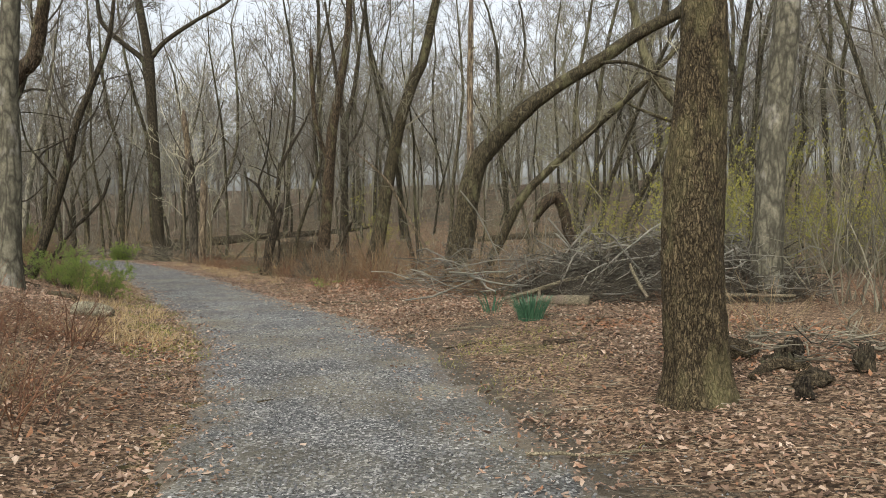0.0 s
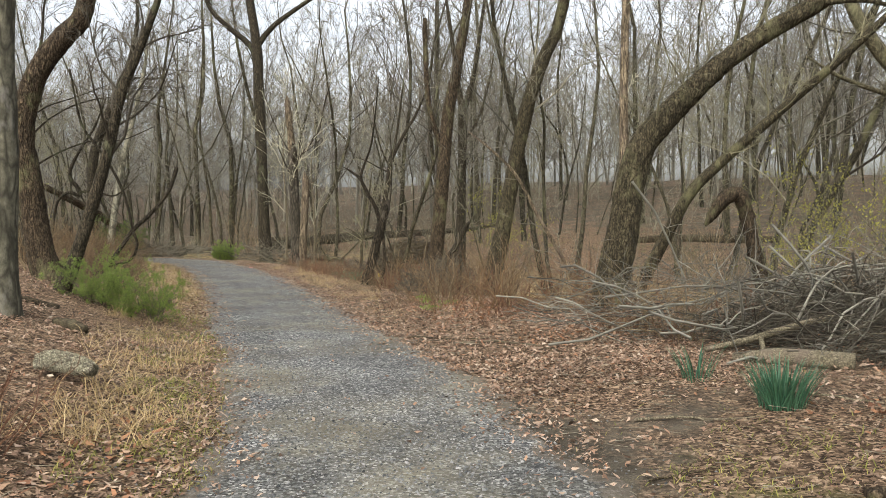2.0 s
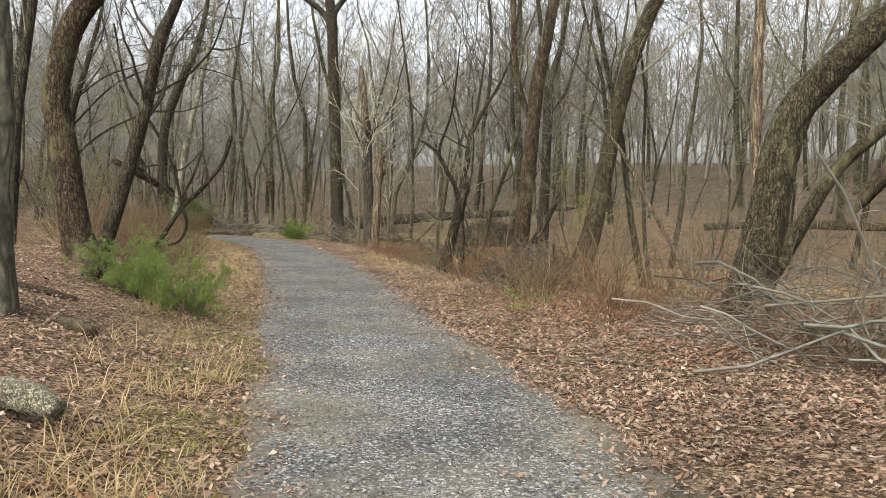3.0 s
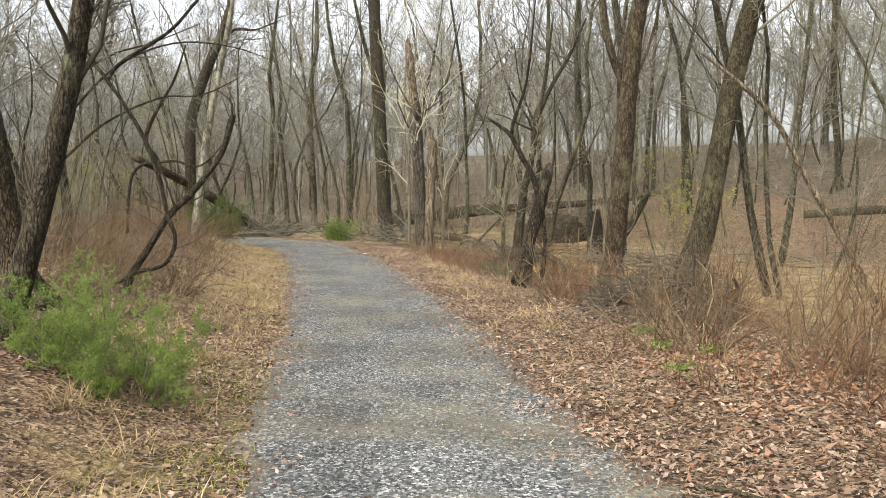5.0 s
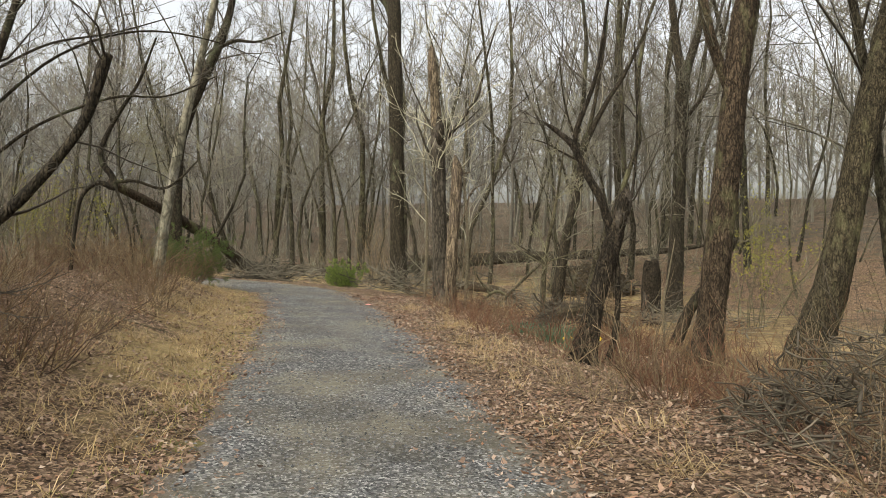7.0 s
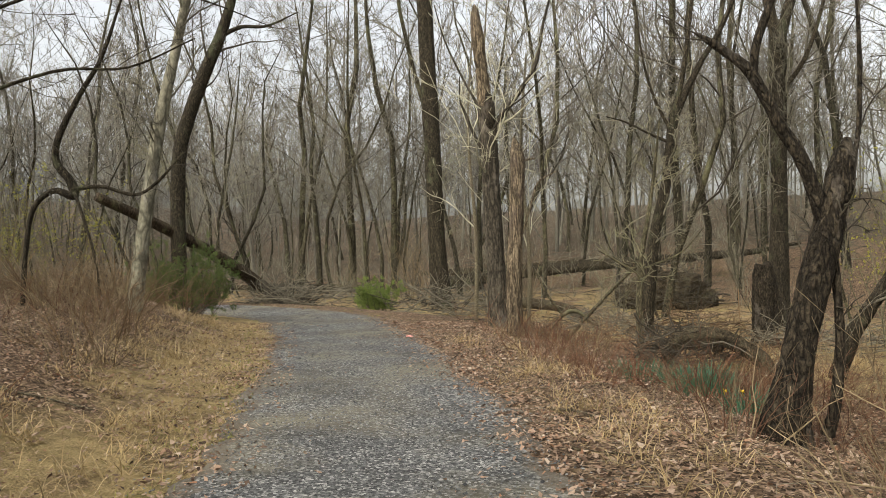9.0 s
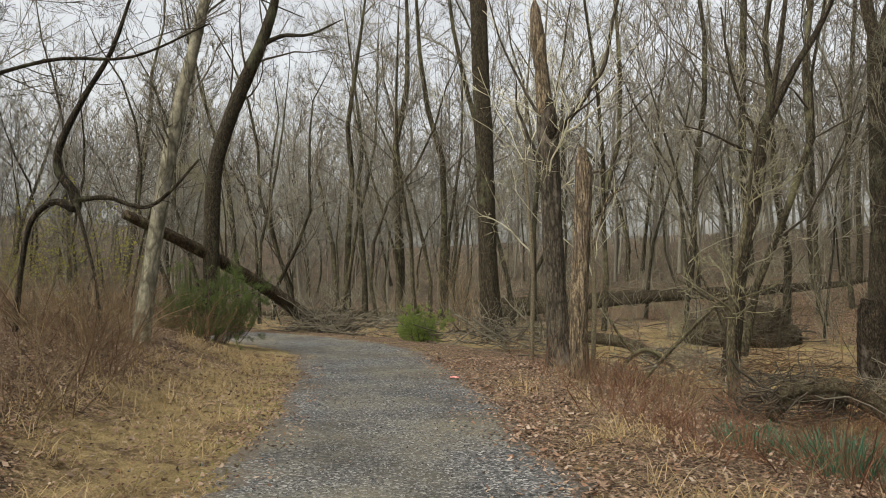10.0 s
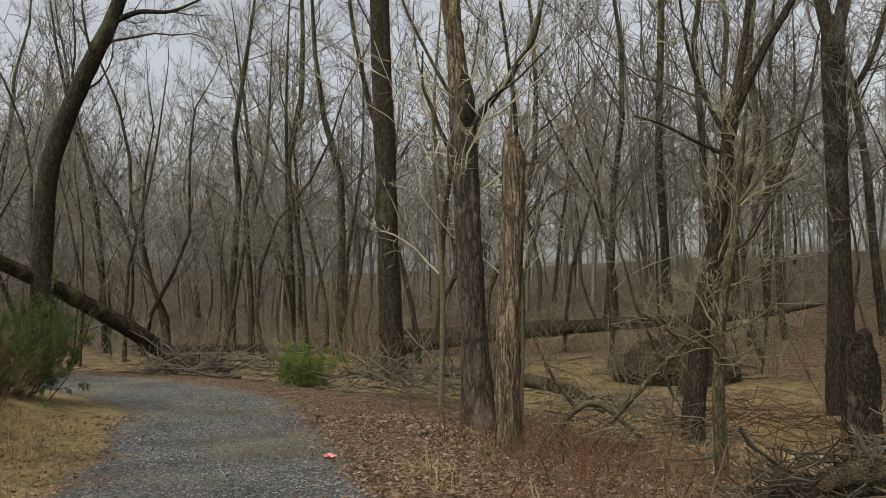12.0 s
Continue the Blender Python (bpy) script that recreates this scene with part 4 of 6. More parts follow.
log_thing("log", "old grey log lying in the wet ground", [(-14.0, 43.0, -0.1, 0.160), (-11.5, 40.6, -0.06, 0.150), (-10.4, 39.6, -0.14, 0.12), (-9.6, 38.9, -0.45, 0.06)], M_LOG, 14, 0.16, 53)
log_thing("log", "small brown cut log lying on leaf litter", [(1.12, 8.92, 0.13, 0.036), (1.35, 8.94, 0.135, 0.041), (1.66, 8.98, 0.13, 0.038)], M_BROWN, 14, 0.08, 54)
log_thing("log", "curved rotten log arching out of the bank", [(-7.15, 30.9, -0.25, 0.06), (-6.93, 30.8, 0.04, 0.12), (-6.6, 30.8, 0.12, 0.12), (-6.29, 30.8, 0.1, 0.11), (-5.82, 30.8, -0.2, 0.11), (-5.6, 30.8, -0.65, 0.12)], M_LOG, 18, 0.2, 55, "log", 3)
log_thing("log", "pale weathered log beside the brush pile", [(1.25, 12.9, 0.2, 0.05), (1.7, 12.75, 0.24, 0.085), (2.3, 12.5, 0.24, 0.09)], M_GREYWOOD, 14, 0.06, 56)
for pts, lab in (([(-24, 62, 0.2, 0.2), (-18, 60, 0.25, 0.22), (-13.5, 59, 0.2, 0.18)], "dark log lying far back in the wood"), ([(-33, 55, 0.1, 0.16), (-27, 54.5, 0.2, 0.2), (-23, 53.5, 0.15, 0.15)], "dark log lying among far trees"),
                 ([(2, 47, 0.9, 0.2), (6, 46.5, 1.2, 0.22), (10, 45, 1.4, 0.18)], "dark log lying on the rising ground")):
    log_thing("log", lab, [(x, y, 0.12 + land_at(x, y), r) for x, y, z, r in pts], M_LOG, 10, 0.06, 57)
snag = thing("stump", (3.4, 21.5, land_at(3.4, 21.5)), "broken hollow stump with its top bent over", "stump")
o = np.array([3.4, 21.5, land_at(3.4, 21.5), 0])
c = curve_through(np.array([(3.7, 21.6, 0.0, 0.17), (3.55, 21.59, 0.6, 0.14), (3.4, 21.56, 1.28, 0.14), (3.26, 21.54, 1.86, 0.152), (3.1, 21.52, 2.16, 0.152), (2.82, 21.47, 2.04, 0.14), (2.61, 21.44, 1.75, 0.105), (2.45, 21.42, 1.52, 0.03)]) - o, 6)
part("wood", Build().tubes(c[None, :, :3], c[None, :, 3], 16, 0.16, 8), M_BROWN, snag)
c = curve_through(np.array([(-5.64, 37.1, -0.95, 0.32), (-5.64, 37.1, -0.5, 0.27), (-5.63, 37.1, 0.0, 0.25), (-5.62, 37.1, 0.5, 0.25), (-5.64, 37.1, 0.85, 0.21), (-5.6, 37.1, 1.0, 0.16), (-5.62, 37.1, 1.05, 0.01)]), 6)
tagged(part("stump", Build().tubes(c[None, :, :3], c[None, :, 3], 20, 0.08, 9), M_CHAR), "black rotten tree stump in wet ground", "stump")

# ---- shrubs ----


def shrub_meshes(seed, stems, height, spread, kids, twigs, r0, wob=0.12, up=0.05, droop=0.0):
    """Stems that rise from one crown, with their twigs."""
    g = np.random.default_rng(seed)
    a = g.uniform(0, 6.283, stems)
    rad = g.uniform(0, 0.35 * spread, stems)
    start = np.stack([rad * np.cos(a), rad * np.sin(a), np.full(stems, -0.08)], 1)
    d = unit(np.stack([np.cos(a) * spread * g.uniform(0.1, 0.9, stems), np.sin(a) * spread * g.uniform(0.1, 0.9, stems), np.full(stems, height)], 1))
    L = height * g.uniform(0.55, 1.25, stems)
    pts = [start]
    for i in range(5):
        d = unit(d + g.normal(0, wob, d.shape) + np.array([0, 0, up - droop * i]))
        pts.append(pts[-1] + d * (L / 5)[:, None])
    P = np.stack(pts, 1)
    R = r0 * g.uniform(0.6, 1.3, stems)[:, None] * np.linspace(1, 0.4, 6)[None]
    stems_ = [Build().tubes(P[i:i + 1], R[i:i + 1], 4) for i in range(5)]
    b = Build().tubes(P[5:], R[5:], 3)
    P2, R2, L2 = sprout(g, P, R, kids, 3, L * 0.5, 0.6, 0.08, 0.2, 0.25, 0.95, 0.6, 0.4, 0.3, r0 * 0.2)
    b.tubes(P2, R2, 3)
    P3, R3, _ = sprout(g, P2, R2, twigs, 2, L2 * 0.5, 0.7, 0.05, 0.2, 0.2, 1.0, 0.6, 0.5, 0.3, r0 * 0.16)
    return stems_, b.spikes(P3, R3), P3


def shrub_parts(root, shape, mat):
    """Five main stems as parts of their own, and the mass of thin stems and twigs."""
    for st in shape[0]:
        part("stem", st, mat, root)
    tagged(part("twig_mass", shape[1], mat, root), kind="stuff")


def leaf_bits(g, tips, per, size, flat=0.3, wide=0.42):
    """Small folded leaves, per of them along each twig."""
    m = len(tips)
    i = np.repeat(np.arange(m), per)
    t = g.uniform(0.1, 1.0, len(i))[:, None]
    c = tips[i, 0] * (1 - t) + tips[i, -1] * t + g.normal(0, size * 0.7, (len(i), 3))
    d = unit(g.normal(0, 1, (len(i), 3)) + np.array([0, 0, flat]))
    w = unit(np.cross(d, g.normal(0, 1, d.shape)))
    n = np.cross(d, w)
    s = size * g.uniform(0.6, 1.4, len(i))[:, None]
    V = np.stack([c - d * s, c + w * s * wide + n * s * 0.15, c + d * s, c - w * s * wide + n * s * 0.15], 1)
    k = np.arange(len(i))[:, None] * 4
    return V, np.concatenate([k + np.array([[0, 1, 2]]), k + np.array([[0, 2, 3]])])


def scatter(g, n, x0, x1, y0, y1, ok):
    out = []
    while len(out) < n:
        x, y = g.uniform(x0, x1), g.uniform(y0, y1)
        if ok(x, y):
            out.append((x, y))
    return out


def side_of(x, y):
    return float(lateral(np.array([x]), np.array([y]))[0][0])


def plant_copies(first, spots, g, lo, hi):
    for i, (x, y) in enumerate(spots):
        k = g.uniform(lo, hi)
        m = pose(x, y, land_at(x, y) - 0.02, g.normal(0, 3), g.normal(0, 3), g.uniform(0, 360))
        ob = first if i == 0 else copy_thing(first, m)
        ob.matrix_basis = m @ Matrix.Diagonal((k, k, k * g.uniform(0.85, 1.15), 1))


g = np.random.default_rng(77)
# brown understorey thickets in the wood
for v, (mat, lab, spots) in enumerate((
        (T_WOODS, "tangled bare grey-brown shrub in the understorey", 20), (T_OLIVE, "tangled bare olive-brown shrub in the understorey", 24), (T_TAN, "bare tan shrub of thin upright stems", 18), (T_DARK, "thin dark bare shrub in the understorey", 12))):
    for w in range(2):
        shape = shrub_meshes(100 + v * 5 + w, 15, 2.2, 1.2, 5, 3, 0.011, 0.16)
        root = thing("shrub", (0, 0, 0), lab, "shrub", "bare understorey shrubs")
        shrub_parts(root, shape, mat)
        spots_w = scatter(g, spots // 2, -32, 16, 9, 52, lambda x, y: (7 < side_of(x, y) < 24) or (-16 < side_of(x, y) < -4.2))
        plant_copies(root, spots_w, g, 0.7, 1.35)
# close thicket between the arching tree and the path
for v in range(3):
    shape = shrub_meshes(130 + v, 20, 0.9, 1.1, 4, 2, 0.0065, 0.27)
    root = thing("shrub", (0, 0, 0), "dense bare thicket shrub beside the path", "shrub", "path-side thicket")
    shrub_parts(root, shape, (T_BROWN, T_RED, T_TAN)[v])
    spots_w = scatter(g, 12, -6, 2, 14, 25, lambda x, y: 2.9 < side_of(x, y) < 5.8)
    plant_copies(root, spots_w, g, 0.8, 1.3)
# red canes along the path's edge
for v in range(3):
    shape = shrub_meshes(140 + v, 14, 0.6, 0.7, 3, 1, 0.0048, 0.2)
    root = thing("cane_shrub", (0, 0, 0), "shrub of thin reddish canes at the path's edge", "shrub", "red canes along the path")
    shrub_parts(root, shape, T_RED if v < 2 else T_TAN)
    spots_w = scatter(g, 18, -12, 1, 14.5, 33, lambda x, y: 2.3 + 0.35 * math.sin(y * 1.3) < side_of(x, y) < 4.1)
    spots_w += scatter(g, 5, -6, -2.5, 4.5, 9.5, lambda x, y: -3.6 < side_of(x, y) < -2.1) + scatter(g, 5, 3, 7, 6, 12, lambda x, y: True)
    spots_w += scatter(g, 4 if v < 2 else 14, -16, -9, 20, 31, lambda x, y: -5.5 < side_of(x, y) < -2.8)
    spots_w += [(-3.5 - 0.5 * v, 6.4 + 0.4 * v), (-3.0 - 0.2 * v, 5.3 + 0.5 * v), (-4.9 + 0.2 * v, 8.1 + 0.2 * v)]
    spots_w += scatter(g, 9, -10, -5, 28, 33.5, lambda x, y: 2.4 < side_of(x, y) < 6)
    plant_copies(root, spots_w, g, 0.7, 1.3)
# brown bramble on the bank
for v in range(2):
    shape = shrub_meshes(150 + v, 20, 1.0, 1.0, 5, 3, 0.006, 0.24, 0.0, 0.05)
    root = thing("bramble", (0, 0, 0), "tangled brown bramble on the bank", "shrub", "bramble on the bank")
    shrub_parts(root, shape, (T_BROWN, T_TAN)[v])
    spots_w = scatter(g, (34, 16)[v], -21, -8, 18, 34, lambda x, y: -6.0 < side_of(x, y) < -2.8)
    plant_copies(root, spots_w, g, 0.6, 1.2)


for v in range(2):
    shape = shrub_meshes(155 + v, 22, 0.5, 1.1, 5, 3, 0.0055, 0.3, 0.0, 0.05)
    root = thing("bramble", (0, 0, 0), "low tangled rusty-brown bramble at the wet ground's edge", "shrub", "low bramble at the wet ground's edge")
    shrub_parts(root, shape, (T_BROWN, T_RED)[v])
    plant_copies(root, scatter(g, 21, -11, -3, 24, 35, lambda x, y: 2.5 < side_of(x, y) < 6.8), g, 0.8, 1.4)


def leafy(label, at, seed, stems, height, spread, leaf, per, mat, twig_mat, scale=(1, 1, 1), name="shrub", wide=0.42):
    g2 = np.random.default_rng(seed)
    shape = shrub_meshes(seed, stems, height, spread, 6, 4, 0.008, 0.16)
    root = thing(name, (at[0], at[1], land_at(*at) - 0.02), label, "shrub")
    root.scale = scale
    shrub_parts(root, shape, twig_mat)
    part("foliage", Build().add(*leaf_bits(g2, shape[2], per, leaf, 0.6, wide)), mat, root, smooth=False)
    return root


leafy("bright green feathery shrub on the bank", (-6.85, 15.7), 61, 34, 0.72, 0.85, 0.019, 24, M_GREEN, T_OLIVE, (0.85, 0.85, 0.95), wide=0.15)
leafy("bright green feathery shrub on the bank", (-7.55, 15.8), 62, 34, 0.8, 0.85, 0.019, 24, M_GREEN, T_OLIVE, (0.9, 0.9, 0.9), wide=0.15)
leafy("round green shrub at the path's end", (-15.6, 38.7), 63, 34, 0.6, 0.6, 0.02, 30, M_GREEN, T_OLIVE, (1.25, 1.1, 1.25), wide=0.2)
bush = leafy("dark green shrub hanging over the path's bend", (-17.95, 33.4), 64, 46, 1.1, 0.9, 0.021, 40, M_DEEP, T_DARK, (1.25, 1.2, 1.35), wide=0.14)
bush.location.z -= 0.3
g = np.random.default_rng(78)
shape = shrub_meshes(66, 16, 2.4, 1.5, 6, 4, 0.012, 0.16)
root = thing("shrub", (0, 0, 0), "wild shrub just budding yellow-green", "shrub", "budding shrubs")
shrub_parts(root, shape, T_OLIVE)
part("foliage", Build().add(*leaf_bits(g, shape[2], 5, 0.026)), M_BUD, root, smooth=False)
plant_copies(root, scatter(g, 17, 4.0, 12, 14.6, 23, lambda x, y: x < 4.6 + 0.6 * (y - 14) or y > 16) + [(-24.5, 36.0), (-23.5, 33.5)] + [(-3.0, 37.5)], g, 0.7, 1.3)

# ---- the wood ----


def wood_tree(seed, height, r, limbs, kids, twigs, limb_len, t0, fine, lean=0.05, light=False, bend=0.11):
    g = np.random.default_rng(seed)
    n = 9
    d = unit(np.array([g.normal(0, lean), g.normal(0, lean), 1.0]))
    pts = [np.array([0, 0, -0.15])]
    for i in range(n - 1):
        d = unit(d + g.normal(0, bend, 3) + np.array([0, 0, 0.14]))
        pts.append(pts[-1] + d * height / (n - 1))
    P, R = np.array(pts)[None], (r * np.array([1.25, 0.95, 0.88, 0.8, 0.7, 0.56, 0.4, 0.24, 0.08]))[None]
    lines = crown_lines(g, P, R, limbs, limb_len, 0.85, t0, kids, twigs, 0.2, fine, (4, 3) if light else (6, 3), 0.4, 0.0085)
    crown = add_crown(Build(), lines, 3, 3, 3)
    return Build().tubes(P, R, 6 if light else 9, 0.03, seed), crown


g = np.random.default_rng(91)
KEEP = [(1.97, 6.2), (-15.15, 42.4), (-10.8, 34.6), (-9.86, 32.6), (-5.6, 25.6), (-4.1, 27.2), (-5.13, 41.56), (-7.9, 36), (-22.7, 37.4), (-2.5, 28.4)]


def clear_of(x, y, stout):
    """Whether a wild tree may stand here: off the path, out of the open strips, away from the trees above."""
    s = side_of(x, y)
    if abs(s) < 5.5 or (y < 5 and abs(x) < 12):
        return False
    if stout and (s > -12 and s < 17 and y < 52):
        return False
    if y < 46 and 0 < s < 9:
        return False
    return all((x - a) ** 2 + (y - b_) ** 2 > (14 if stout else 3) for a, b_ in KEEP)


WOOD = [("tall bare woodland tree with grey-brown bark", True, T_WOODS, (200, 20, 0.15, 17, 6, 8, 5.5, 0.2, 0.008), 20, 0),
        ("slim bare woodland tree with grey-brown bark", False, T_WOODS, (202, 15, 0.085, 16, 6, 8, 4.4, 0.2, 0.007, 0.1), 30, 0),
        ("leaning bare woodland tree with grey-brown bark", False, T_DARK, (203, 16, 0.10, 16, 6, 8, 4.6, 0.2, 0.007, 0.22, False, 0.16), 20, 0),
        ("thin bare young tree with olive bark", False, T_OLIVE, (204, 9, 0.05, 14, 6, 7, 2.8, 0.1, 0.005, 0.14), 26, 0),
        ("thin bare sapling in the wood", False, T_WOODS, (205, 6.5, 0.036, 12, 5, 7, 2.0, 0.12, 0.004, 0.16), 24, 0),
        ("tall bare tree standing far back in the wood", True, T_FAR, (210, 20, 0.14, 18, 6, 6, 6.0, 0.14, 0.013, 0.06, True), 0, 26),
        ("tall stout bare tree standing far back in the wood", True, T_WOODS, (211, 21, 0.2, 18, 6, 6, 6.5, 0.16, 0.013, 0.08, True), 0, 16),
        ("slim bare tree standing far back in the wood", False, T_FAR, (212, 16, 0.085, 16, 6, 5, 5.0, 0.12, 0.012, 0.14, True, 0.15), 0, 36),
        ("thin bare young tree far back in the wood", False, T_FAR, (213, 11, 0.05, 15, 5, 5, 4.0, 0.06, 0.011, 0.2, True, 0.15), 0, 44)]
for lab, stout, mat, args, n_near, n_far in WOOD:
    trunk, crown = wood_tree(*args)
    root = thing("tree", (0, 0, 0), lab, "tree", "bare trees of the wood")
    part("trunk", trunk, M_WOODS, root)
    part("crown", crown, mat, root)
    ok = lambda x, y, stout=stout: clear_of(x, y, stout)
    spots = scatter(g, n_near, -36, 20, 14, 60, ok) + scatter(g, 5, -36, -17, 30, 54, ok) if n_near else []
    # near kinds also get three unseen copies behind the start, added to enclose the light
    spots += scatter(g, n_far, -75, 50, 46, 92, ok) if n_far else scatter(g, 3, -25, 25, -30, -4, lambda x, y: abs(x) > 4)
    plant_copies(root, spots, g, 0.8, 1.25)


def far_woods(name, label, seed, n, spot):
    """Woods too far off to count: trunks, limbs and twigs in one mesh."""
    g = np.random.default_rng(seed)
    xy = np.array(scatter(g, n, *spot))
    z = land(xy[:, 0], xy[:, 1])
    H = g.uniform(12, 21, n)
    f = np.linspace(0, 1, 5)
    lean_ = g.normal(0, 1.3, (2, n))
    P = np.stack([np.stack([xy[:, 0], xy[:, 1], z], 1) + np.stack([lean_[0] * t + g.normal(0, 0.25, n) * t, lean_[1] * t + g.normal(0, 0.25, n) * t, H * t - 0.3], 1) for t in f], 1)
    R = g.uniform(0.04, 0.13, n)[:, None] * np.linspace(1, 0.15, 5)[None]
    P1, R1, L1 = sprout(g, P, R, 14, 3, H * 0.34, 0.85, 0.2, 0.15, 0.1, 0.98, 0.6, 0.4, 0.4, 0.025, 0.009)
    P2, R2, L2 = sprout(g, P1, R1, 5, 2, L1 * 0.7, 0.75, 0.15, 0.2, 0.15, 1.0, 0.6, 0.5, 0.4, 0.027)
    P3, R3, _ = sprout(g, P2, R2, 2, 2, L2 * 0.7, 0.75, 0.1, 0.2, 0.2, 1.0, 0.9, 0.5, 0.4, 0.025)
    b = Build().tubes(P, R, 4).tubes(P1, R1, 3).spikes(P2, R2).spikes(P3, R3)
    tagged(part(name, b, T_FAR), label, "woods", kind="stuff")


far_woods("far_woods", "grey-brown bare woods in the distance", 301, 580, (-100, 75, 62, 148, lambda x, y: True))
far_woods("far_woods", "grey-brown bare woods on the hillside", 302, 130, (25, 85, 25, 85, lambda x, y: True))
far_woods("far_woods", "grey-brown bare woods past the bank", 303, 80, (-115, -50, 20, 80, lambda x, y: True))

# low twiggy undergrowth over the far floor of the wood
gu = np.random.default_rng(305)
m = 3200
ux, uy = gu.uniform(-65, 50, m), 42 + 70 * gu.uniform(0, 1, m) ** 1.3
keep = (waves(ux, uy, 41, 9.0) + gu.uniform(-0.6, 0.6, m) > -0.1) & (uy > 46 + 0.12 * np.abs(ux + 12))
ux, uy = ux[keep], uy[keep]
m = len(ux)
P0 = np.stack([np.stack([ux, uy, land(ux, uy) - 0.05], 1), np.stack([ux + gu.normal(0, 0.2, m), uy + gu.normal(0, 0.2, m), land(ux, uy) + gu.uniform(0.3, 1.6, m)], 1)], 1)
P1, R1, L1 = sprout(gu, P0, np.full((m, 2), 0.016), 9, 2, 1.5, 0.75, 0.1, 0.2, 0.0, 0.95, 0.8, 0.5, 0.2, 0.011)
part_under = part("undergrowth", Build().spikes(P0, np.full((m, 2), 0.016)).spikes(P1, R1), T_WOODS)
tagged(part_under, "low bare twiggy undergrowth on the forest floor", "undergrowth", kind="stuff")

# ---- brush pile ----
g = np.random.default_rng(55)
pile_at = (3.9, 14.1)
pz = land_at(*pile_at)
pile = thing("brush_pile", (*pile_at, pz), "heap of grey cut branches and sticks beside the path", "brush pile")


def stick_lines(g, m, lo, hi, r0, n=6, wob=0.14, steep=0.14):
    d = unit(np.stack([g.normal(0, 1, m), g.normal(0, 0.5, m), g.normal(0, steep, m)], 1))
    L = g.uniform(lo, hi, m)
    pts = [np.zeros((m, 3))]
    for _ in range(n - 1):
        d = unit(d + g.normal(0, wob, d.shape))
        pts.append(pts[-1] + d * (L / (n - 1))[:, None])
    P = np.stack(pts, 1)
    P -= P.mean(1, keepdims=True)
    return P, (r0 * g.uniform(0.5, 1.4, m))[:, None] * np.linspace(1, 0.4, n)[None]


def heap_spot(g, m, rx, ry, h):
    a, r = g.uniform(0, 6.283, m), np.sqrt(g.uniform(0, 1, m))
    x, y = rx * r * np.cos(a), ry * r * np.sin(a)
    return np.stack([x, y, 0.06 + h * np.clip(1 - (r ** 2.2), 0, 1) * g.uniform(0.25, 1.0, m)], 1)


P, R = stick_lines(g, 24, 1.1, 2.5, 0.013, 8, 0.28)
stick_meshes = []
for i in range(24):
    b = Build().tubes(P[i:i + 1], R[i:i + 1], 6, 0.05, i)
    P2, R2, L2 = sprout(g, P[i:i + 1], R[i:i + 1], 4, 4, 0.7, 0.7, 0.02, 0.2, 0.3, 1.0, 0.5, 0.4, 0.3)
    P3, R3, _ = sprout(g, P2, R2, 3, 3, L2 * 0.5, 0.7, 0.0, 0.2, 0.2, 1.0, 0.5, 0.4, 0.3, 0.003)
    me = b.tubes(P2, R2, 4).tubes(P3, R3, 3).mesh("branch")
    me.materials.append(T_PILE)
    stick_meshes.append(me)
spots = heap_spot(g, 170, 2.7, 1.8, 1.1)
for i, sp in enumerate(spots):
    ob = new("branch", stick_meshes[i % 24])
    ob.parent = pile
    ob.matrix_basis = pose(*sp, g.normal(0, 7), g.normal(0, 7), g.choice([0, 180]) + g.normal(0, 25))
# filler twigs in a dark tone: the heap's inner shade put into their colour
P, R = stick_lines(g, 2600, 0.4, 1.5, 0.007, 5, 0.3)
P = P + heap_spot(g, 2600, 2.6, 1.7, 0.95)[:, None]
tagged(part("twig_mass", Build().tubes(P, R, 3), T_DARK, pile), "mass of thin dry twigs, darkened for shade inside the heap", kind="stuff")
for pts, mat, lab in (([(-0.75, -1.9, 0.12, 0.026), (-0.85, -1.7, 0.35, 0.028), (-0.93, -1.5, 0.62, 0.02)], M_GREYWOOD, "split pale upright stick"),
                      ([(-2.9, -1.0, 0.05, 0.03), (-2.4, -0.9, 0.16, 0.038), (-1.9, -0.8, 0.3, 0.04), (-1.5, -0.6, 0.36, 0.04)], M_GREYWOOD, "pale forked branch"),
                      ([(-2.3, -0.9, 0.17, 0.03), (-2.35, -1.2, 0.06, 0.025), (-2.5, -1.6, 0.03, 0.015)], M_GREYWOOD, "pale forked branch"),
                      ([(-0.3, -1.75, 0.08, 0.03), (0.6, -1.7, 0.12, 0.032), (1.6, -1.75, 0.1, 0.025)], M_GREYWOOD, "pale stick along the foot of the pile"),
                      ([(0.2, -0.3, 0.7, 0.03), (0.7, -0.2, 0.95, 0.045), (1.0, -0.1, 1.1, 0.05)], M_DARK, "short dark limb on top")):
    c = curve_through(pts, 5)
    part("branch", Build().tubes(c[None, :, :3], c[None, :, 3], 8, 0.08, 4), mat, pile, lab)

# a second tangle of arching sticks between the pile and the path, and fallen tops at the path's end


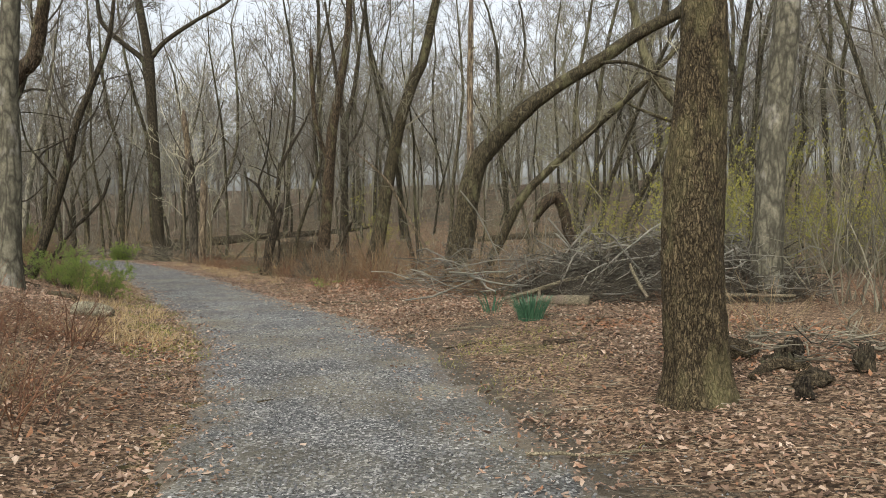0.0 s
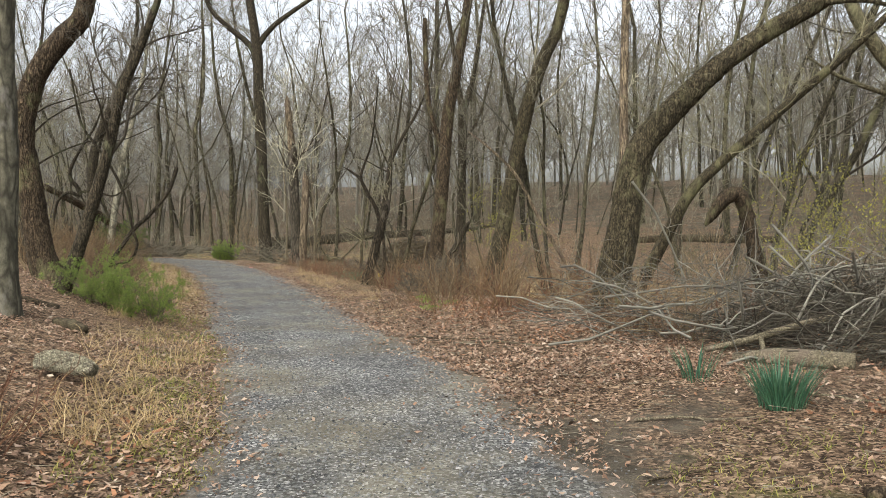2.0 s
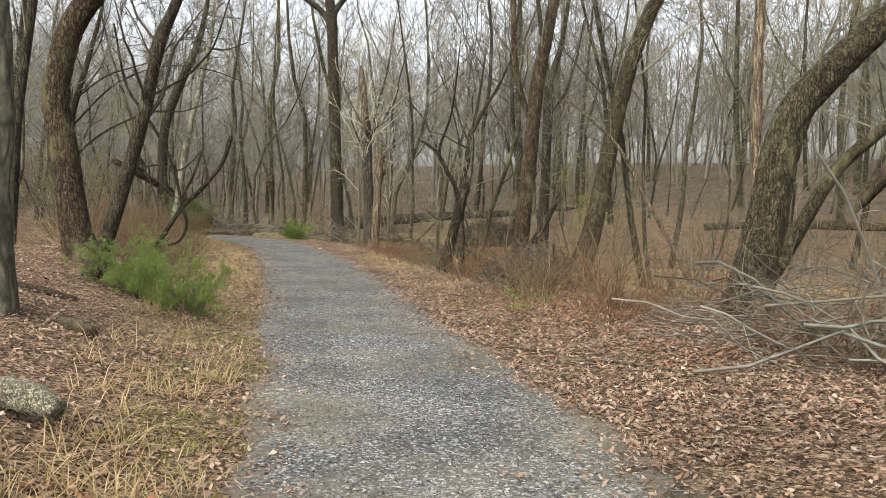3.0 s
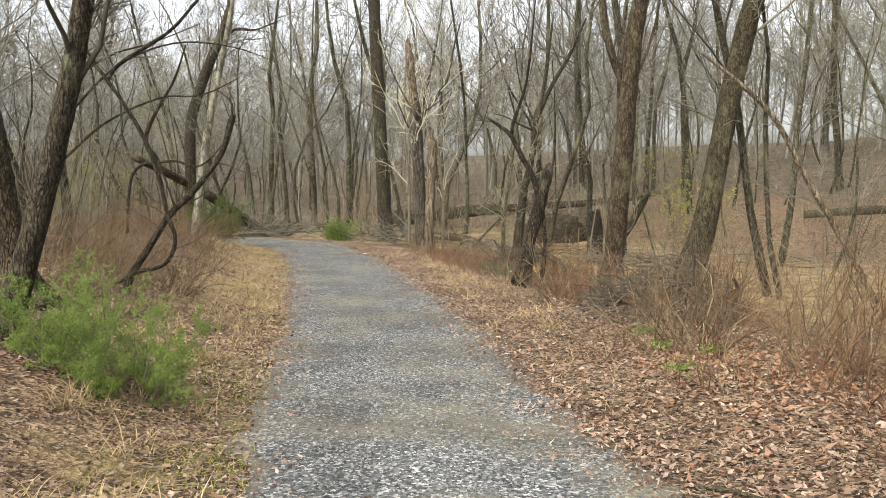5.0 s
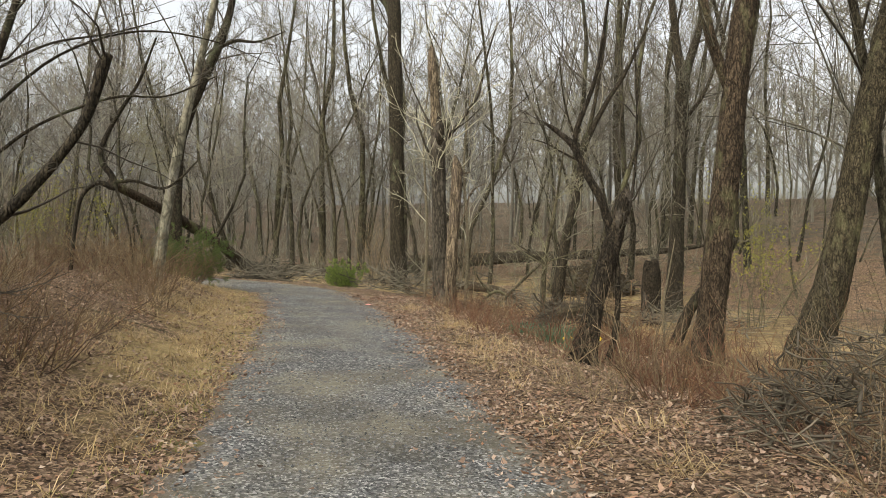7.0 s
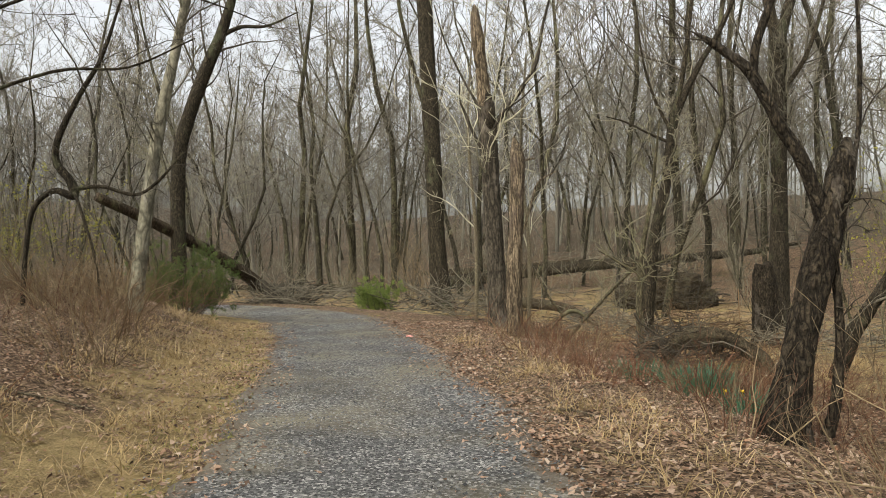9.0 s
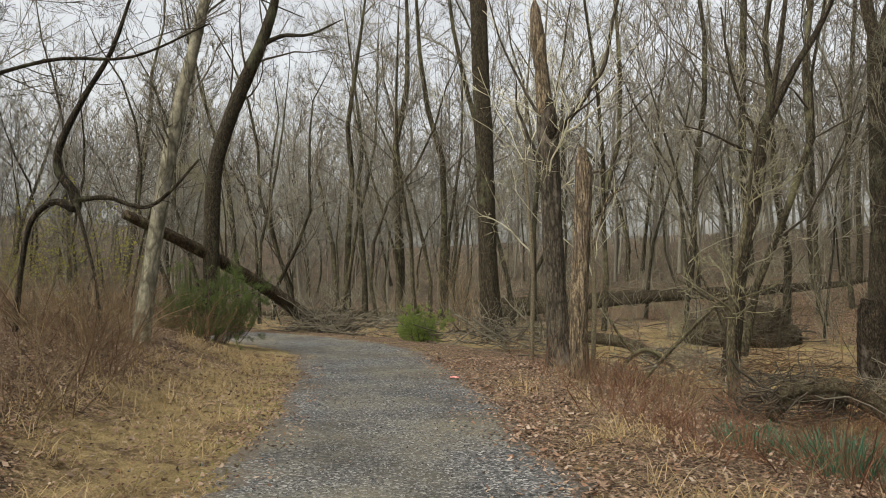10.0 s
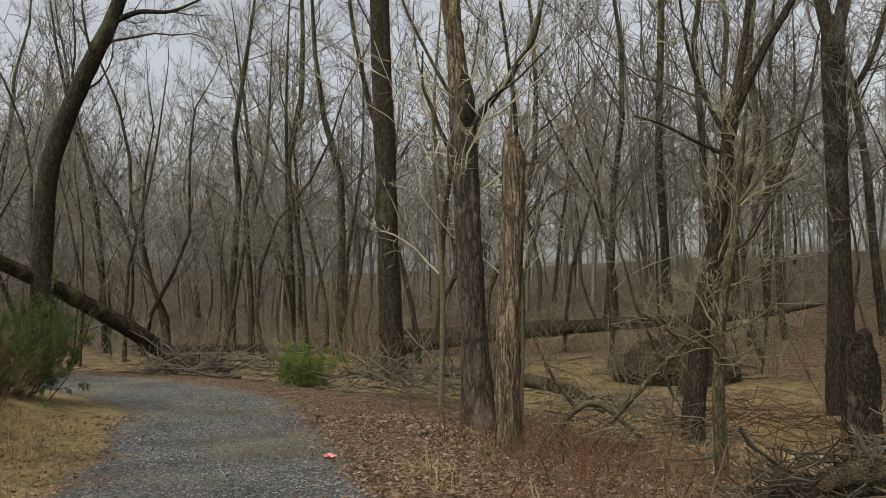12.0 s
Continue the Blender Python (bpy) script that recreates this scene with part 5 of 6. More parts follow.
def tangle(label, at, n, lo, hi, r0, rx, ry, h, seed, mat=T_BRUSH, big=10, bend=0.17, steep=0.14):
    g = np.random.default_rng(seed)
    root = thing("fallen_branches", (*at, land_at(*at)), label, "branches")
    P, R = stick_lines(g, big, lo * 1.6, hi * 1.5, r0 * 2.4, 7, bend, steep)
    P = P + heap_spot(g, big, rx, ry, h)[:, None]
    P[:, :, 2] = np.maximum(P[:, :, 2], 0.02)
    for i in range(big):
        b = Build().tubes(P[i:i + 1], R[i:i + 1], 6, 0.06, i)
        P2, R2, L2 = sprout(g, P[i:i + 1], R[i:i + 1], 5, 5, hi * 0.45, 0.7, 0.08, 0.2, 0.2, 1.0, 0.5, 0.4, 0.3)
        P3, R3, _ = sprout(g, P2, R2, 4, 4, L2 * 0.5, 0.7, 0.02, 0.22, 0.2, 1.0, 0.5, 0.4, 0.3, 0.003)
        part("branch", b.tubes(P2, R2, 4).tubes(P3, R3, 3), mat, root)
    P, R = stick_lines(g, n, lo, hi, r0, 6, bend, steep)
    P[:, :, 2] = np.abs(P[:, :, 2])
    P = P + heap_spot(g, n, rx, ry, h)[:, None]
    tagged(part("twig_mass", Build().tubes(P, R, 4), mat, root), kind="stuff")
    return root


tangle("tangle of thin arching dead branches by the brush pile", (0.9, 14.9), 150, 0.8, 2.2, 0.0055, 1.8, 1.2, 0.8, 81, T_PILE, 18, 0.26)
tangle("broken dead branches of the fallen tree at the path's end", (-18.4, 39.9), 110, 0.7, 2.4, 0.011, 2.6, 0.7, 0.6, 82, T_BRUSH, 14, 0.2, 0.45)
tangle("dark root mass of the fallen tree", (-20.3, 41.3), 160, 0.4, 1.3, 0.014, 1.1, 0.7, 0.8, 88, T_DARK, 12, 0.2, 0.5)
tangle("dead branches heaped at the foot of the dark tree", (-13.6, 38.9), 110, 0.7, 2.1, 0.01, 2.0, 0.8, 0.7, 83, T_BRUSH, 12, 0.2, 0.45)
mound = tangle("dark root mound of an old fallen tree in the low ground", (-8.5, 46.3), 320, 0.5, 1.5, 0.014, 1.7, 1.2, 1.25, 84, T_DARK, 8, 0.3)
bm = bmesh.new()
bmesh.ops.create_icosphere(bm, subdivisions=5, radius=1.0)
for vt in bm.verts:
    d = vt.co.normalized()
    vt.co = Vector((d.x * 1.65, d.y * 1.0, d.z * 1.1)) * (1 + 0.16 * noise.noise(d * 1.7) + 0.13 * noise.noise(d * 5) + 0.1 * noise.noise(d * 14) + 0.05 * noise.noise(d * 34))
me = bpy.data.meshes.new("earth")
bm.to_mesh(me)
bm.free()
part("earth", me, M_LOG, mound)
tangle("dead brush and stems heaped in the low ground", (-7.2, 37.4), 160, 0.5, 1.5, 0.007, 1.7, 1.1, 0.5, 92, T_BROWN, 6, 0.28)
tangle("grey dead limbs lying beside the snapped trunk", (-8.6, 33.6), 40, 0.5, 1.4, 0.007, 1.4, 0.8, 0.4, 85, T_BRUSH, 6, 0.24)
tangle("brown roots and dead stems on the bank's edge", (-3.0, 21.2), 380, 0.3, 0.9, 0.008, 1.0, 0.9, 0.75, 86, T_DARK, 10, 0.4)
tangle("rotten roots and sticks behind the large tree", (3.5, 7.4), 60, 0.25, 0.7, 0.007, 0.8, 0.7, 0.28, 87, T_BRUSH, 6, 0.36)

tangle("brown roots and dead stems round the curved log", (-6.9, 31.0), 200, 0.3, 0.9, 0.009, 0.7, 0.5, 0.55, 89, T_DARK, 8, 0.22, 0.5)
tangle("low heap of grey brush in the wet ground", (-4.6, 35.6), 140, 0.5, 1.5, 0.007, 1.6, 1.0, 0.6, 90, T_BRUSH, 6, 0.28)
tangle("scattered dead brush among straw in the low ground", (-9.4, 37.6), 90, 0.5, 1.4, 0.007, 1.6, 0.9, 0.35, 91, T_BRUSH, 6, 0.28)

# dead limbs standing out of the wet ground
dead = thing("dead_limb", (-9.2, 33.9, land_at(-9.2, 33.9)), "grey forked dead limb rising from wet ground", "branches")
o = np.array([-9.2, 33.9, land_at(-9.2, 33.9), 0])
for pts in ([(-9.32, 33.6, -0.4, 0.038), (-8.93, 33.79, 0.05, 0.036), (-8.5, 33.93, 0.52, 0.033), (-8.07, 34.07, 0.96, 0.029), (-7.85, 34.14, 1.11, 0.019)],
            [(-8.07, 34.07, 0.96, 0.022), (-7.6, 34.2, 1.12, 0.018), (-7.1, 34.4, 1.35, 0.013), (-6.7, 34.5, 1.8, 0.008)], [(-8.05, 34.07, 1.0, 0.019), (-8.35, 33.97, 1.25, 0.017), (-8.6, 33.9, 1.4, 0.008)],
            [(-9.75, 34.2, -0.3, 0.033), (-9.45, 34.25, 0.1, 0.039), (-9.15, 34.3, 0.22, 0.039), (-8.8, 34.4, -0.05, 0.029), (-8.5, 34.5, -0.35, 0.019)], [(-9.9, 34.1, 1.05, 0.013), (-9.7, 34.15, 0.6, 0.023), (-9.4, 34.25, 0.15, 0.029)]):
    c = curve_through(np.array(pts) - o, 6)
    b = Build().tubes(c[None, :, :3], c[None, :, 3], 9, 0.1, 3)
    gl = np.random.default_rng(len(pts) * 7 + int(abs(pts[0][0]) * 100))
    P2, R2, L2 = sprout(gl, c[None, :, :3], c[None, :, 3], 6, 4, 0.7, 0.9, 0.12, 0.22, 0.2, 1.0, 0.3, 0.3, 0.2, 0.004)
    P3, R3, _ = sprout(gl, P2, R2, 4, 3, L2 * 0.6, 0.8, 0.05, 0.25, 0.2, 1.0, 0.5, 0.4, 0.3, 0.003)
    part("branch", b, M_OLIVE, dead)
    tagged(part("twig_mass", Build().tubes(P2, R2, 4).tubes(P3, R3, 3), T_BRUSH, dead), kind="stuff")

# pale diagonal dead sapling
log_thing("dead_sapling", "pale dead sapling leaning across the thicket", [(-0.1, 23.0, 0.05, 0.046), (-0.5, 22.9, 0.83, 0.044), (-1.05, 22.73, 1.8, 0.04), (-1.51, 22.59, 2.67, 0.036), (-2.05, 22.42, 3.23, 0.03), (-2.58, 22.26, 3.66, 0.015)], M_WOOD, 9, 0.04, 71, "sapling", 6)

# ---- daffodils, rock, litter ----


def daffodils(label, at, blades, height, spread, flowers, seed):
    g = np.random.default_rng(seed)
    z = land_at(*at)
    root = thing("daffodils", (*at, z - 0.01), label, "daffodils")
    a = g.uniform(0, 6.283, blades)
    r = spread * np.sqrt(g.uniform(0, 1, blades))
    st = np.stack([r * np.cos(a), r * np.sin(a), np.zeros(blades)], 1)
    d = unit(np.stack([np.cos(a) * 0.3, np.sin(a) * 0.3, np.ones(blades)], 1) + g.normal(0, 0.13, (blades, 3)))
    L = height * g.uniform(0.7, 1.15, blades)
    P = [st]
    for i in range(4):
        P.append(P[-1] + d * (L / 4)[:, None])
        d = unit(d + np.stack([np.cos(a), np.sin(a), -0.3 * np.ones(blades)], 1) * 0.09)
    P = np.stack(P, 1)
    w = np.stack([-np.sin(a), np.cos(a), np.zeros(blades)], 1)[:, None] * (0.007 * np.array([1, 1.1, 1, 0.8, 0.2]))[None, :, None]
    th = np.stack([np.cos(a), np.sin(a), np.zeros(blades)], 1)[:, None] * 0.002
    V = np.stack([P - w, P + th, P + w, P - th], 2)
    k = (np.arange(blades)[:, None, None] * 5 + np.arange(4)[None, :, None]) * 4
    j, j2 = np.arange(4), (np.arange(4) + 1) % 4
    F = np.stack([k + j, k + j2, k + 4 + j2, k + 4 + j], -1).reshape(-1, 4)
    part("foliage", Build().add(V, F), M_DAFF, root)
    for i in range(flowers):
        q0 = P[g.integers(blades), -1] * np.array([1, 1, 1.02])
        b = Build()
        stem = np.stack([np.array([q0[0] * 0.6, q0[1] * 0.6, 0]), q0 * 0.7, q0 + np.array([0, 0, 0.03])])[None]
        face = unit(np.array([g.normal(), g.normal() - 0.6, 0.25]))
        s1 = unit(np.cross(face, [0, 0, 1.0]))
        s2 = np.cross(s1, face)
        c0 = q0 + np.array([0, 0, 0.03])
        V = []
        for t in range(6):
            e = s1 * math.cos(t * 1.047) + s2 * math.sin(t * 1.047)
            e2 = s1 * math.cos(t * 1.047 + 0.4) + s2 * math.sin(t * 1.047 + 0.4)
            e3 = s1 * math.cos(t * 1.047 - 0.4) + s2 * math.sin(t * 1.047 - 0.4)
            V.append([c0, c0 + e3 * 0.022 + face * 0.004, c0 + e * 0.042, c0 + e2 * 0.022 + face * 0.004])
        b.add(np.array(V), np.arange(24).reshape(6, 4))
        b.tubes(np.array([[c0, c0 + face * 0.012, c0 + face * 0.026]]), np.array([[0.008, 0.010, 0.015]]), 10)
        fl = part("flower", b, M_PETAL, root, "yellow daffodil flower")
        part("stalk", Build().tubes(stem, np.full((1, 3), 0.0035), 5), M_DAFF, fl)
    return root


daffodils("dense clump of blue-green daffodil leaves", (1.19, 10.85), 150, 0.36, 0.17, 0, 31)
daffodils("small sparse clump of daffodil leaves", (0.72, 11.9), 26, 0.34, 0.12, 0, 32)
daffodils("broad clump of blue-green daffodil leaves on the bank", (-6.5, 27.9), 170, 0.34, 0.4, 0, 33)
daffodils("clump of daffodil leaves among brown canes", (-7.2, 28.2), 60, 0.28, 0.3, 0, 34)
daffodils("daffodils with small yellow flowers below the black trunk", (-6.0, 26.7), 60, 0.3, 0.22, 4, 35)

M_ROCK = bark("pale_rotten_wood", (0.24, 0.215, 0.19), (0.74, 0.71, 0.66), 34, (0.12, 0.1, 0.085), 0.2, 0.03, 0.0, 1.0)
log_thing("log", "short whitened rotten log lying on dead leaves", [(-4.98, 10.62, 0.42, 0.075), (-4.8, 10.6, 0.43, 0.095), (-4.55, 10.56, 0.4, 0.09), (-4.42, 10.55, 0.37, 0.06)], M_ROCK, 16, 0.12, 72)
log_thing("log", "dark rotten log on the leafy bank", [(-6.55, 13.15, land_at(-6.55, 13.15) + 0.05, 0.05), (-6.3, 13.05, land_at(-6.3, 13.05) + 0.07, 0.075), (-6.05, 12.95, land_at(-6.05, 12.95) + 0.05, 0.06)], M_LOG, 14, 0.12, 73)
log_thing("log", "grey log half hidden under the green shrub", [(-8.2, 13.9, land_at(-8.2, 13.9) + 0.0, 0.06), (-7.7, 14.1, land_at(-7.7, 14.1) + 0.0, 0.065), (-7.3, 14.3, land_at(-7.3, 14.3) - 0.01, 0.055)], M_LOG, 14, 0.08, 74)
log_thing("stump", "black rotten root end lying behind the large tree", [(2.9, 7.33, 0.12, 0.05), (3.0, 7.3, 0.17, 0.07), (3.12, 7.25, 0.18, 0.085), (3.3, 7.3, 0.15, 0.06), (3.5, 7.4, 0.1, 0.03)], M_DARK, 24, 0.4, 75, "stump")
log_thing("log", "rotten root twisting out of the ground", [(2.6, 6.7, 0.16, 0.025), (2.9, 6.9, 0.24, 0.045), (3.2, 6.9, 0.17, 0.05), (3.3, 6.4, 0.1, 0.03)], M_LOG, 14, 0.26, 76)


def rotten_chunk(label, at, size, material, seed):
    """A torn lump of rotten stump, hollowed on one side."""
    bm = bmesh.new()
    bmesh.ops.create_icosphere(bm, subdivisions=4, radius=1.0)
    off = Vector((seed * 3.1, seed * 1.7, 0))
    for vt in bm.verts:
        d = vt.co.normalized()
        k = 1 + 0.35 * noise.noise(d * 1.6 + off) + 0.28 * noise.noise(Vector((d.x * 7, d.y * 7, d.z * 2)) + off) + 0.1 * noise.noise(d * 15 + off)
        if d.y < -0.2 and d.z > -0.3:
            k -= 0.4 * min(1, (-0.2 - d.y) * 3)
        vt.co = Vector((d.x * size[0], d.y * size[1], d.z * size[2])) * k
    me = bpy.data.meshes.new("stump")
    bm.to_mesh(me)
    bm.free()
    for p in me.polygons:
        p.use_smooth = True
    ob = part("stump", me, material)
    ob.matrix_basis = pose(at[0], at[1], land_at(*at) + size[2] * 0.55, 0, 0, seed * 40)
    return tagged(ob, label, "stump", "rotten stump pieces")


rotten_chunk("black rotten stump chunk torn out of the ground", (3.25, 7.35), (0.17, 0.13, 0.14), M_CHAR, 1)
rotten_chunk("small black rotten stump chunk among leaves", (2.75, 6.0), (0.09, 0.08, 0.1), M_CHAR, 2)
rotten_chunk("dark brown rotten stump chunk standing among leaves", (3.6, 6.75), (0.09, 0.08, 0.15), M_DARK, 3)
rotten_chunk("grey rotten stump chunk behind the large tree", (2.75, 7.6), (0.22, 0.15, 0.13), M_LOG, 4)
rotten_chunk("weathered brown stump chunk half buried in leaves", (2.95, 6.35), (0.16, 0.13, 0.08), M_LOG, 5)
m_red, n_, l_, b_ = nodes_of("faded_red_plastic", 0.4, 0.4)
l_.new(ramp(n_, l_, noise_node(n_, l_, coords(n_, l_, (1, 1, 1)), 18.0), [(0.35, (0.55, 0.08, 0.07)), (0.65, (0.75, 0.4, 0.36))]), b_.inputs["Base Color"])
bm = bmesh.new()
bmesh.ops.create_grid(bm, x_segments=10, y_segments=8, size=0.06)
for vt in bm.verts:
    vt.co.z = 0.028 + 0.022 * noise.noise(vt.co * 28) + 0.01 * noise.noise(vt.co * 60)
    vt.co.x *= 1.4
bmesh.ops.solidify(bm, geom=bm.faces[:], thickness=0.003)
me = bpy.data.meshes.new("crumpled_wrapper")
bm.to_mesh(me)
bm.free()
me.materials.append(m_red)
wrapper = new("crumpled_wrapper", me)
wrapper.matrix_basis = pose(-11.3, 31.0, 0.03, 4, 3, 30) @ Matrix.Scale(0.75, 4)
tagged(wrapper, "small crumpled red and white wrapper on the gravel", "litter")

# single sticks on the ground
g = np.random.default_rng(99)
for i, (x, y, ang, L, mat) in enumerate(((0.95, 4.95, 5, 0.9, M_GREYWOOD), (1.55, 5.1, 8, 0.5, M_LOG), (0.75, 6.0, 60, 0.4, M_GREYWOOD), (0.6, 8.3, 150, 0.35, M_LOG), (0.5, 10.6, -15, 0.9, M_GREYWOOD), (0.25, 9.4, 25, 0.5, M_LOG),
                                         (-1.5, 6.6, 35, 0.16, M_LOG), (-1.2, 14.1, -30, 1.6, M_GREYWOOD), (-2.1, 14.9, -25, 1.1, M_LOG), (-2.5, 17.3, -40, 0.7, M_GREYWOOD), (-3.2, 16.5, -60, 0.5, M_LOG), (-5.5, 8.4, 30, 1.2, M_LOG),
                                         (-4.5, 7.0, 60, 0.8, M_LOG), (-11.6, 23.6, 40, 1.1, M_GREYWOOD), (-7.3, 25.4, -35, 0.8, M_GREYWOOD), (-6.9, 24.2, -20, 0.6, M_LOG), (-8.8, 28.0, 15, 0.5, M_GREYWOOD), (1.7, 11.2, -15, 1.0, M_GREYWOOD), (2.0, 10.1, 20, 0.8, M_LOG), (-3.9, 19.3, -40, 0.5, M_LOG))):
    t = np.linspace(-0.5, 0.5, 9)
    X_ = t * L
    Y_ = np.cumsum(g.normal(0, 0.02 * L, 9))
    a = radians(ang)
    wx, wy = x + X_ * math.cos(a) - Y_ * math.sin(a), y + X_ * math.sin(a) + Y_ * math.cos(a)
    r = 0.006 + 0.007 * L
    zz = land(wx, wy) + r * 0.9 + 0.012 + np.where(np.abs(lateral(wx, wy)[0]) < HALF + 0.1, 0.03, 0.0)
    line_ = np.stack([wx, wy, zz], 1)
    o = line_[4].copy()
    b = Build().tubes((line_ - o)[None], (r * np.linspace(1.1, 0.4, 9))[None], 7, 0.08, i)
    P2, R2, _ = sprout(g, (line_ - o)[None], (r * np.linspace(1.1, 0.4, 9))[None], 2, 4, L * 0.35, 0.7, 0.05, 0.15, 0.3, 0.9, 0.6, 0.4, 0.2)
    ob = part("stick", b.tubes(P2, R2, 5), mat)
    ob.matrix_basis = pose(*o)
    tagged(ob, "bare pale stick lying on the ground" if mat is M_GREYWOOD else "bare brown stick lying on the ground", "stick", "sticks on the ground")

# ---- loose ground cover ----


def band(g, n, y0, y1, s0, s1):
    """Points beside the path: y along, and the distance from its middle between s0 and s1."""
    i = g.uniform(0, 1, n)
    ys = y0 + (y1 - y0) * i
    order = np.argsort(TRACK[:, 1])
    xs = np.interp(ys, TRACK[order, 1], TRACK[order, 0])
    tx = np.gradient(TRACK[order, 0]) / np.gradient(TRACK[order, 1])
    sl = np.interp(ys, TRACK[order, 1], tx)
    nl = np.sqrt(1 + sl * sl)
    s = g.uniform(0, 1, n) * (s1 - s0) + s0
    return xs + s / nl, ys - s * sl / nl


def leaf_litter(name, label, g, x, y, lo, hi, lift, mat):
    n = len(x)
    z = land(x, y) + lift + g.uniform(0.0, 0.025, n)
    a = g.uniform(0, 6.283, n)
    tilt = g.normal(0, 0.38, (n, 2))
    d = unit(np.stack([np.cos(a), np.sin(a), tilt[:, 0]], 1))
    w = unit(np.stack([-np.sin(a), np.cos(a), tilt[:, 1]], 1))
    up = np.cross(d, w)
    s = g.uniform(lo, hi, n)[:, None]
    curl = g.normal(0.18, 0.2, n)[:, None]
    c = np.stack([x, y, z], 1)
    wd = s * g.uniform(0.28, 0.5, n)[:, None]
    j = g.uniform(0.45, 1.25, (4, n, 1))
    k_ = g.uniform(-0.6, 0.6, (4, n, 1))
    V = np.stack([c - d * s * j[0] + w * wd * k_[0] + up * s * curl, c + d * s * k_[1] + w * wd * j[1] * 1.3 + up * s * curl * 0.8, c + d * s * j[2] + w * wd * k_[2] + up * s * curl * 0.3, c + d * s * k_[3] - w * wd * j[3] * 1.2], 1)
    k = np.arange(n)[:, None] * 4
    F = np.concatenate([k + np.array([[0, 1, 3]]), k + np.array([[1, 2, 3]])])
    tagged(part(name, Build().add(V, F), mat, smooth=False), label, "leaf litter", kind="stuff")


g = np.random.default_rng(400)
xs, ys = [], []
for n, y0, y1, s0, s1 in ((58000, -1, 15, 1.25, 6.0), (56000, 11, 33, 1.05, 4.0), (9000, 24, 34, 3.0, 6.0), (32000, -1, 15, -5.5, -1.25), (36000, 14, 34, -5.0, -1.15), (1800, 0, 34, -1.25, 1.25), (9000, 2, 34, 0.8, 1.45), (3500, 2, 34, 0.6, 1.2), (9000, 2, 34, -1.5, -0.8)):
    x, y = band(g, n, y0, y1, s0, s1)
    xs.append(x)
    ys.append(y)
x, y = np.concatenate(xs), np.concatenate(ys)
keep = (waves(x, y, 31, 2.5) + g.uniform(-0.8, 0.9, len(x)) > -0.25) & ~((np.abs(x - 0.7) < 0.9) & (np.abs(y - 8.6) < 2.6) & (g.uniform(0, 1, len(x)) < 0.75)) & ((x - 1.97) ** 2 + (y - 6.2) ** 2 > 0.13)
leaf_litter("leaf_litter", "brown and tan dead leaves strewn beside the path", g, x[keep], y[keep], 0.011, 0.038, 0.013, M_LEAF)


xs, ys = [], []
for x, y, n, r in ((2.15, 10.3, 260, 0.35), (4.0, 9.5, 420, 0.6), (3.4, 7.6, 300, 0.5), (-1.6, 16.9, 700, 0.6), (-2.3, 18.2, 500, 0.5), (-0.6, 14.6, 260, 0.5), (-3.0, 14.0, 160, 0.4), (-3.5, 9.4, 420, 0.7), (-3.3, 6.4, 420, 0.7)):
    xs.append(g.normal(x, r, n))
    ys.append(g.normal(y, r, n))
x, y = np.concatenate(xs), np.concatenate(ys)
keep = np.abs(lateral(x, y)[0]) > HALF + 0.25
leaf_litter("oak_leaves", "orange-brown curled oak leaves in drifts", g, x[keep], y[keep], 0.022, 0.052, 0.014, M_OAK)


def blades(name, label, g, x, y, lo, hi, lean, mat, width=0.004):
    n = len(x)
    a = g.uniform(0, 6.283, n)
    st = np.stack([x, y, land(x, y) - 0.01], 1)
    out = np.stack([np.cos(a), np.sin(a), np.zeros(n)], 1)
    w = np.stack([-np.sin(a), np.cos(a), np.zeros(n)], 1) * width
    L = g.uniform(lo, hi, n)[:, None]
    f = np.clip(g.normal(lean, 0.3, n), 0.05, 1.5)[:, None]
    mid = st + out * L * 0.45 * np.sin(f) + np.array([0, 0, 1]) * L * 0.5 * np.cos(f)
    tip = mid + out * L * 0.5 * np.sin(f + 0.4) + np.array([0, 0, 1]) * L * 0.45 * np.cos(np.minimum(f + 0.4, 1.6))
    V = np.stack([st - w, st + w, mid - w * 0.8, mid + w * 0.8, tip], 1)
    k = np.arange(n)[:, None] * 5
    F = np.concatenate([k + np.array([[0, 1, 3]]), k + np.array([[0, 3, 2]]), k + np.array([[2, 3, 4]])])
    tagged(part(name, Build().add(V, F), mat, smooth=False), label, "grass", kind="stuff")


xs, ys = [], []
for n, y0, y1, s0, s1 in ((2600, 10, 19, -2.2, -1.25), (16000, 18, 34, -3.0, -1.2), (5200, 16, 31, 1.4, 2.7), (11000, 27, 41, 4.6, 10.0)):
    x, y = band(g, n, y0, y1, s0, s1)
    xs.append(x)
    ys.append(y)
x, y = np.concatenate(xs), np.concatenate(ys)
keep = waves(x, y, 33, 1.6) + g.uniform(-0.5, 0.5, len(x)) > 0.05
cx, cy = band(g, 150, 18, 34, -3.2, -1.35)
cx2, cy2 = band(g, 45, 19, 30, 1.6, 2.4)
cx3, cy3 = band(g, 60, 10, 17, -2.6, -1.4)
cx4, cy4 = band(g, 300, 28, 40, 4.8, 9.5)
cx, cy = np.concatenate([cx, cx2, cx3, cx4]), np.concatenate([cy, cy2, cy3, cy4])
tx, ty = np.repeat(cx, 34) + g.normal(0, 0.07, len(cx) * 34), np.repeat(cy, 34) + g.normal(0, 0.07, len(cx) * 34)
blades("dry_grass_tufts", "pale tufts of dead grass on the bank", g, tx, ty, 0.16, 0.44, 1.12, M_STRAW, 0.0035)
